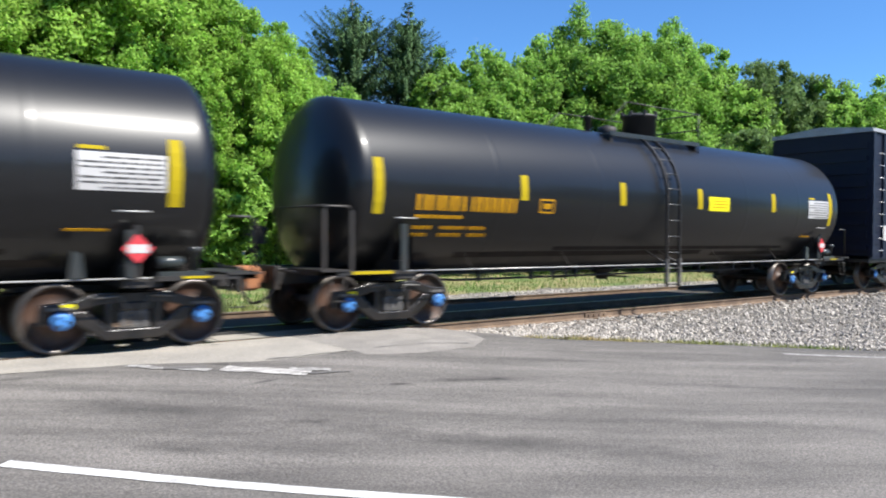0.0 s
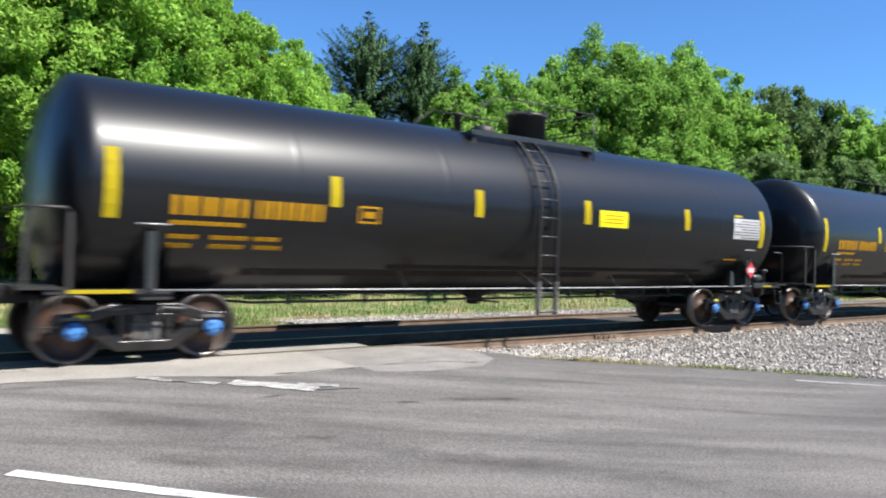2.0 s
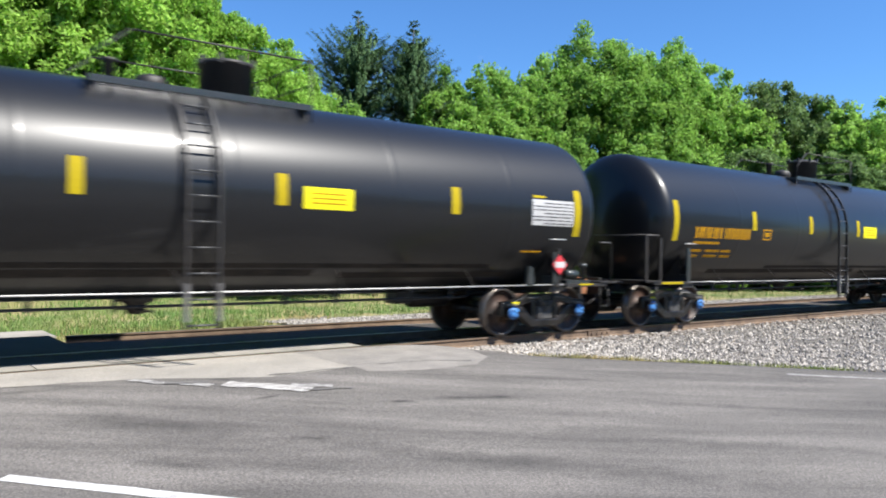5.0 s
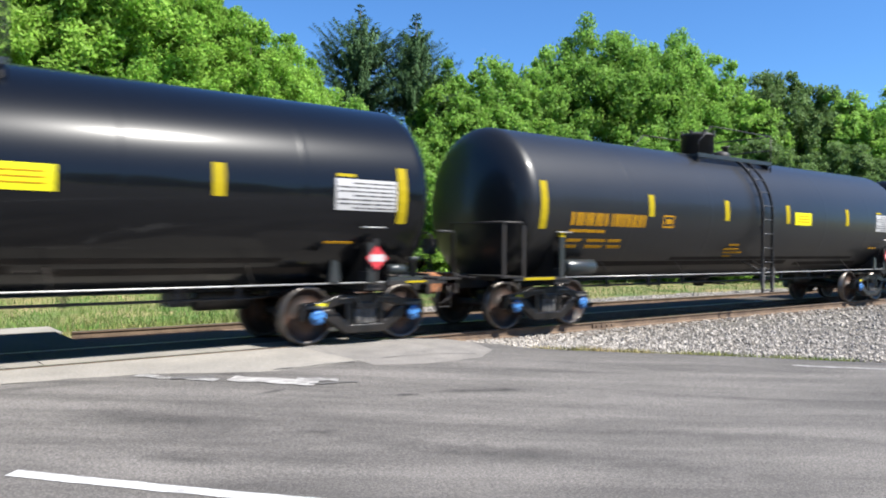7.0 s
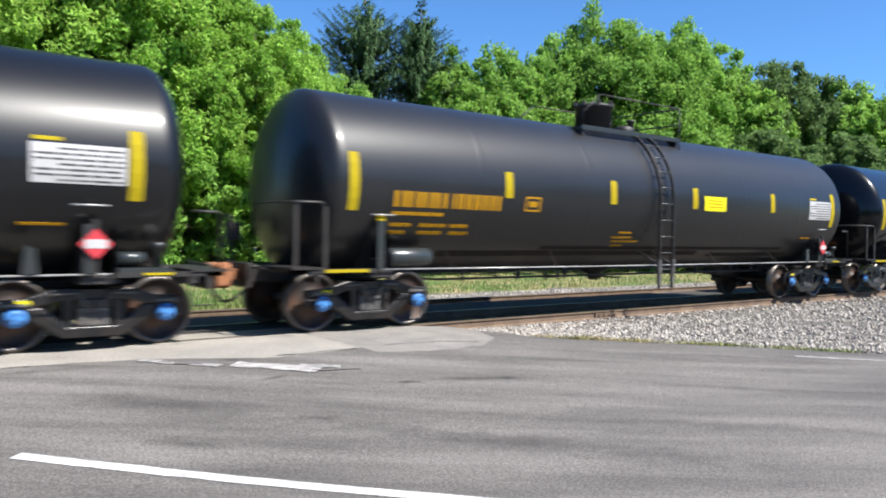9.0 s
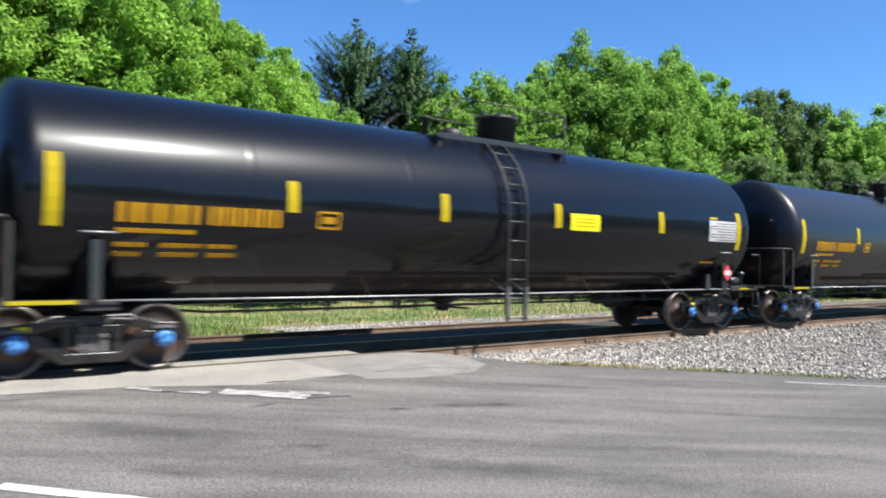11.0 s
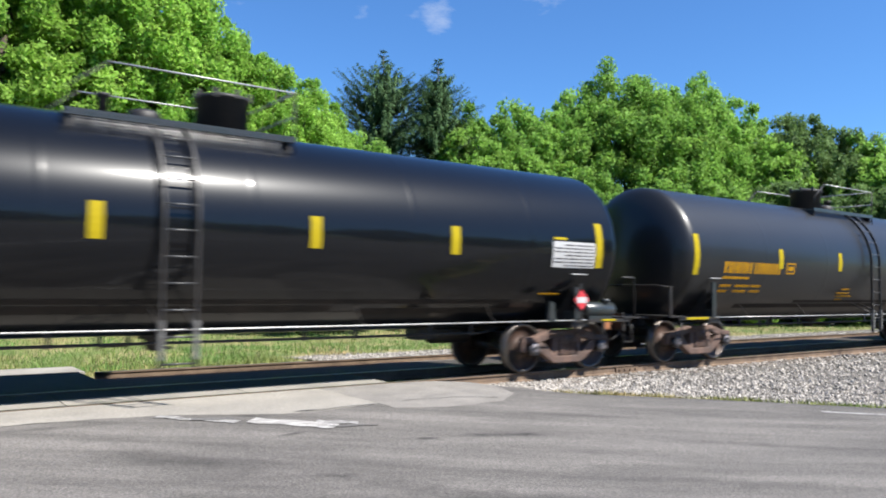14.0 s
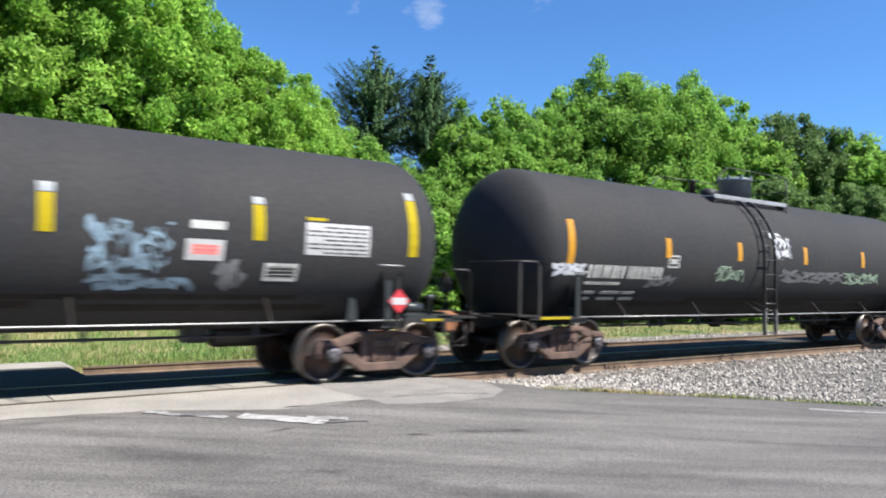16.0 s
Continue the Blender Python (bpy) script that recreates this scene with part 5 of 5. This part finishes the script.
set_tree(near_tree, 13.5, 33, 25, TALL[11], 0, 0.95, True)
for az, dist, el, tn, wd in ((6, 32, 25.5, 70, 1.0), (18.5, 34, 20.5, 130, 0.8), (-3, 32, 24, 300, 1.0), (23.5, 34, 16.2, 220, 0.95), (27.2, 38, 13.6, 20, 0.95), (10, 38, 26.5, 170, 1.0), (17, 35, 11, 250, 1.3), (9, 35, 12, 20, 1.3), (2, 35, 12, 90, 1.3), (21.0, 35, 17.6, 65, 0.9), (25.4, 35, 14.9, 310, 0.9)):
    set_tree(near_tree, az, dist, el, TALL[11], tn, wd)
spruce = build_spruce(3, 16.5, ((0, 0.15), (1.0, 0.6), (1.4, 1.3), (1.9, 3.0), (4, 3.5), (16, 4.0)), "tall dark green spruce rising over the other trees")
set_tree(spruce, 31.6, 47, 17.25, 16.5, 0, 1.0, True)
spruce = build_spruce(4, 16.0, ((0, 0.15), (1.0, 0.85), (2.2, 1.9), (3.5, 2.9), (6, 3.4), (16, 4.0)), "tall dark green spruce rising over the other trees")
set_tree(spruce, 35.7, 48, 16.75, 16.0, 0, 1.0, True)
big = build_tree(21, 19.0, 1.0, 7.6, 620, 240, 0.165, LEAF_MID, "big round green broadleaf tree in the wood", shape=0.5, corners=3)
set_tree(big, 49.8, 58, 16.3, TALL[21], 0, 0.95, True)
set_tree(big, 53.4, 60, 15.2, TALL[21], 140, 0.8)
mid = build_tree(31, 13.0, 0.4, 4.4, 400, 150, 0.145, LEAF_MID, "green leafy tree at the wood's edge", corners=3)
set_tree(mid, 40.8, 50, 13.9, TALL[31], 0, 0.9, True)
for az, dist, el, tn, wd in ((29.5, 38, 11.5, 40, 1.0), (33.5, 40, 9.5, 100, 1.1), (38.3, 48, 13.4, 200, 0.85), (43.3, 54, 13.3, 100, 0.9), (45.3, 56, 14.6, 30, 0.8), (37, 42, 8.5, 160, 1.2), (42, 42, 8.0, 60, 1.2),
                             (46.5, 46, 9.0, 10, 1.1), (54.5, 62, 14.0, 300, 0.8), (56, 64, 13.2, 250, 0.9), (58.2, 62, 12.6, 190, 0.9), (52, 48, 8.0, 15, 1.2), (56.5, 50, 7.5, 95, 1.2), (65.5, 66, 10.4, 77, 1.0), (68.5, 68, 10.2, 140, 1.0), (72, 70, 10, 205, 1.0), (76, 72, 10, 20, 1.0)):
    set_tree(mid, az, dist, el, TALL[31], tn, wd)
dark = build_tree(41, 15.5, 0.6, 5.8, 440, 165, 0.17, LEAF_DARK, "dull olive-green leafy tree in the wood", shape=0.6, corners=3)
set_tree(dark, 61.0, 64, 11.9, TALL[41], 0, 0.9, True)
for az, dist, el, tn, wd in ((63.6, 68, 10.7, 80, 0.9), (60.5, 55, 7.5, 280, 1.2), (65, 58, 7, 30, 1.2), (69, 60, 7, 100, 1.2), (74, 64, 8, 200, 1.1)):
    set_tree(dark, az, dist, el, TALL[41], tn, wd)
shrub = build_tree(51, 4.6, -0.1, 2.6, 110, 130, 0.13, LEAF_MID, "leafy green shrub at the foot of the trees", "shrub", 0.4, 3)
set_tree(shrub, 16, 34, 5.5, TALL[51], 0, 1.0, True)
for az, dist, el, tn in ((9, 35, 5.5, 50), (21, 33, 6, 140), (25.5, 33, 7, 230), (29.5, 35, 6, 320), (33, 37, 6, 20), (36.5, 37, 5.5, 75), (40, 39, 5.5, 180), (43.5, 41, 5.5, 260), (47, 43, 5.2, 15), (50.5, 45, 5.2, 99), (54, 47, 5, 200),
                         (57.5, 49, 5, 310), (61, 52, 4.8, 45), (64.5, 55, 4.6, 170), (68, 58, 4.5, 0), (72, 60, 4.5, 90), (2, 35, 6, 10), (13, 36, 7, 111)):
    set_tree(shrub, az, dist, el, TALL[51], tn, 1.15)


for k in range(15):           # the wood across the road, which the tanks mirror
    set_tree(big if k % 3 else dark, 104 + 11 * k, 52 + 5 * (k % 2), (9.5, 12.0, 8.5, 11.0)[k % 4], TALL[21 if k % 3 else 41], 47 * k, 1.25)


def grass(name, count, mat, label, place):
    """Blades scattered by place(rg), which gives x, y, z, height and half width, or nothing."""
    rg = np.random.default_rng(6)
    verts, faces = [], []
    for k in range(count):
        spot = place(rg)
        if spot is None:
            continue
        x, y, z, h, w = spot
        a = rg.uniform(0, math.pi)
        dx, dy = math.cos(a) * w, math.sin(a) * w
        lx, ly = rg.normal(0, 0.35, 2) * h
        i = len(verts)
        verts += [(x - dx, y - dy, z - 0.02), (x + dx, y + dy, z - 0.02), (x + lx, y + ly, z + h)]
        faces.append((i, i + 1, i + 2))
    return tagged(new(name, mesh_from(name, verts, faces, mat)), label, "grass", kind="stuff")


def road_edge(rg):
    x = 8.7 + 14 * rg.random() ** 1.5
    y = float(np.interp(x, EDGE_X[::-1], EDGE_Y[::-1])) + rg.uniform(0.05, 0.75) * rg.uniform(0.5, 1)
    if noise.noise(Vector((x * 0.9, y * 0.9, 2))) < -0.05 * rg.uniform(0, 4):
        return None
    return x, y, edge_height(x, y), rg.uniform(0.02, 0.09), 0.008


def far_verge(rg):
    y = rg.uniform(15.42, 20.5)
    x = y * math.tan(radians(rg.uniform(-2, 66)))
    if x > 8.6 + 1.5 * noise.noise(Vector((x, y, 1))) and y < 19.4 or y < 15.5 and rg.random() < 0.8 or x < 3.2 and y < 16.6 or x < 1.5 and y < 21.2:
        return None
    if noise.noise(Vector((x * 0.5, y * 0.7, 5))) > 0.08:
        return None
    return x, y, verge_z(x, y) if x < 9.3 and y < 19.2 else ground_z(x, y), rg.uniform(0.03, 0.13), 0.012


def meadow(rg):
    y = 18.2 + 15 * rg.random() ** 1.6
    x = y * math.tan(radians(rg.uniform(-2, 66)))
    if x > 8.8 and y < 20.3 or x < 1.5 and y < 22 or noise.noise(Vector((x * 0.4, y * 0.5, 8))) > 0.25 * (y - 17.5):
        return None
    return x, y, ground_z(x, y), rg.uniform(0.07, 0.24), 0.012


grass("grass", 9000, GRASS, "green and straw-coloured grass at the road's edge", road_edge)
grass("grass", 22000, GRASS, "short green and straw-coloured grass on the verge", far_verge)
grass("grass", 42000, LUSH, "long green grass before the wood", meadow)


def dead_branch():
    """A bare pale branch that hangs among the leaves behind the track."""
    root = tagged(new("dead_branch", None), "bare pale dead branch among green leaves", "branch")
    a, d = radians(11.8), 30.0
    x, y = d * math.sin(a), d * math.cos(a)
    bm = bmesh.new()
    pipe(bm, [(x, y + 0.6, -0.45), (x + 0.1, y + 0.3, 0.7), (x + 0.5, y, 1.5), (x + 0.9, y - 0.1, 1.9), (x + 1.3, y, 1.75)], 0.05, 6)
    part("limb", bm, DEAD_WOOD, root)
    bm = bmesh.new()
    pipe(bm, [(x + 0.5, y, 1.5), (x + 0.65, y, 2.2), (x + 0.6, y, 2.7)], 0.03, 6)
    part("twig", bm, DEAD_WOOD, root)


dead_branch()


# ---- motion ----
TRAVEL = ((0.0, 0.0), (3.5, 55.58), (11.0, 174.79), (14.5, 230.8), (16.0, 254.75))


def travelled(t):
    return float(np.interp(t, [a for a, b in TRAVEL], [b for a, b in TRAVEL]))


def motions():
    frames = int(16 * FPS)
    for car, start in cars:
        walk(car, [(t, pose(start + d, TRACK_Y, 0)) for t, d in TRAVEL])
        for truck in [c for c in car.children if c.name.startswith("truck")]:
            for w in [c for c in truck.children if c.name.startswith("wheelset")]:
                x = w.matrix_basis.translation.x
                walk(w, [(k / FPS, pose(x, 0, 0.4572, 0, math.degrees(travelled(k / FPS) / 0.4572) % 360, 0)) for k in range(frames + 1)])


motions()
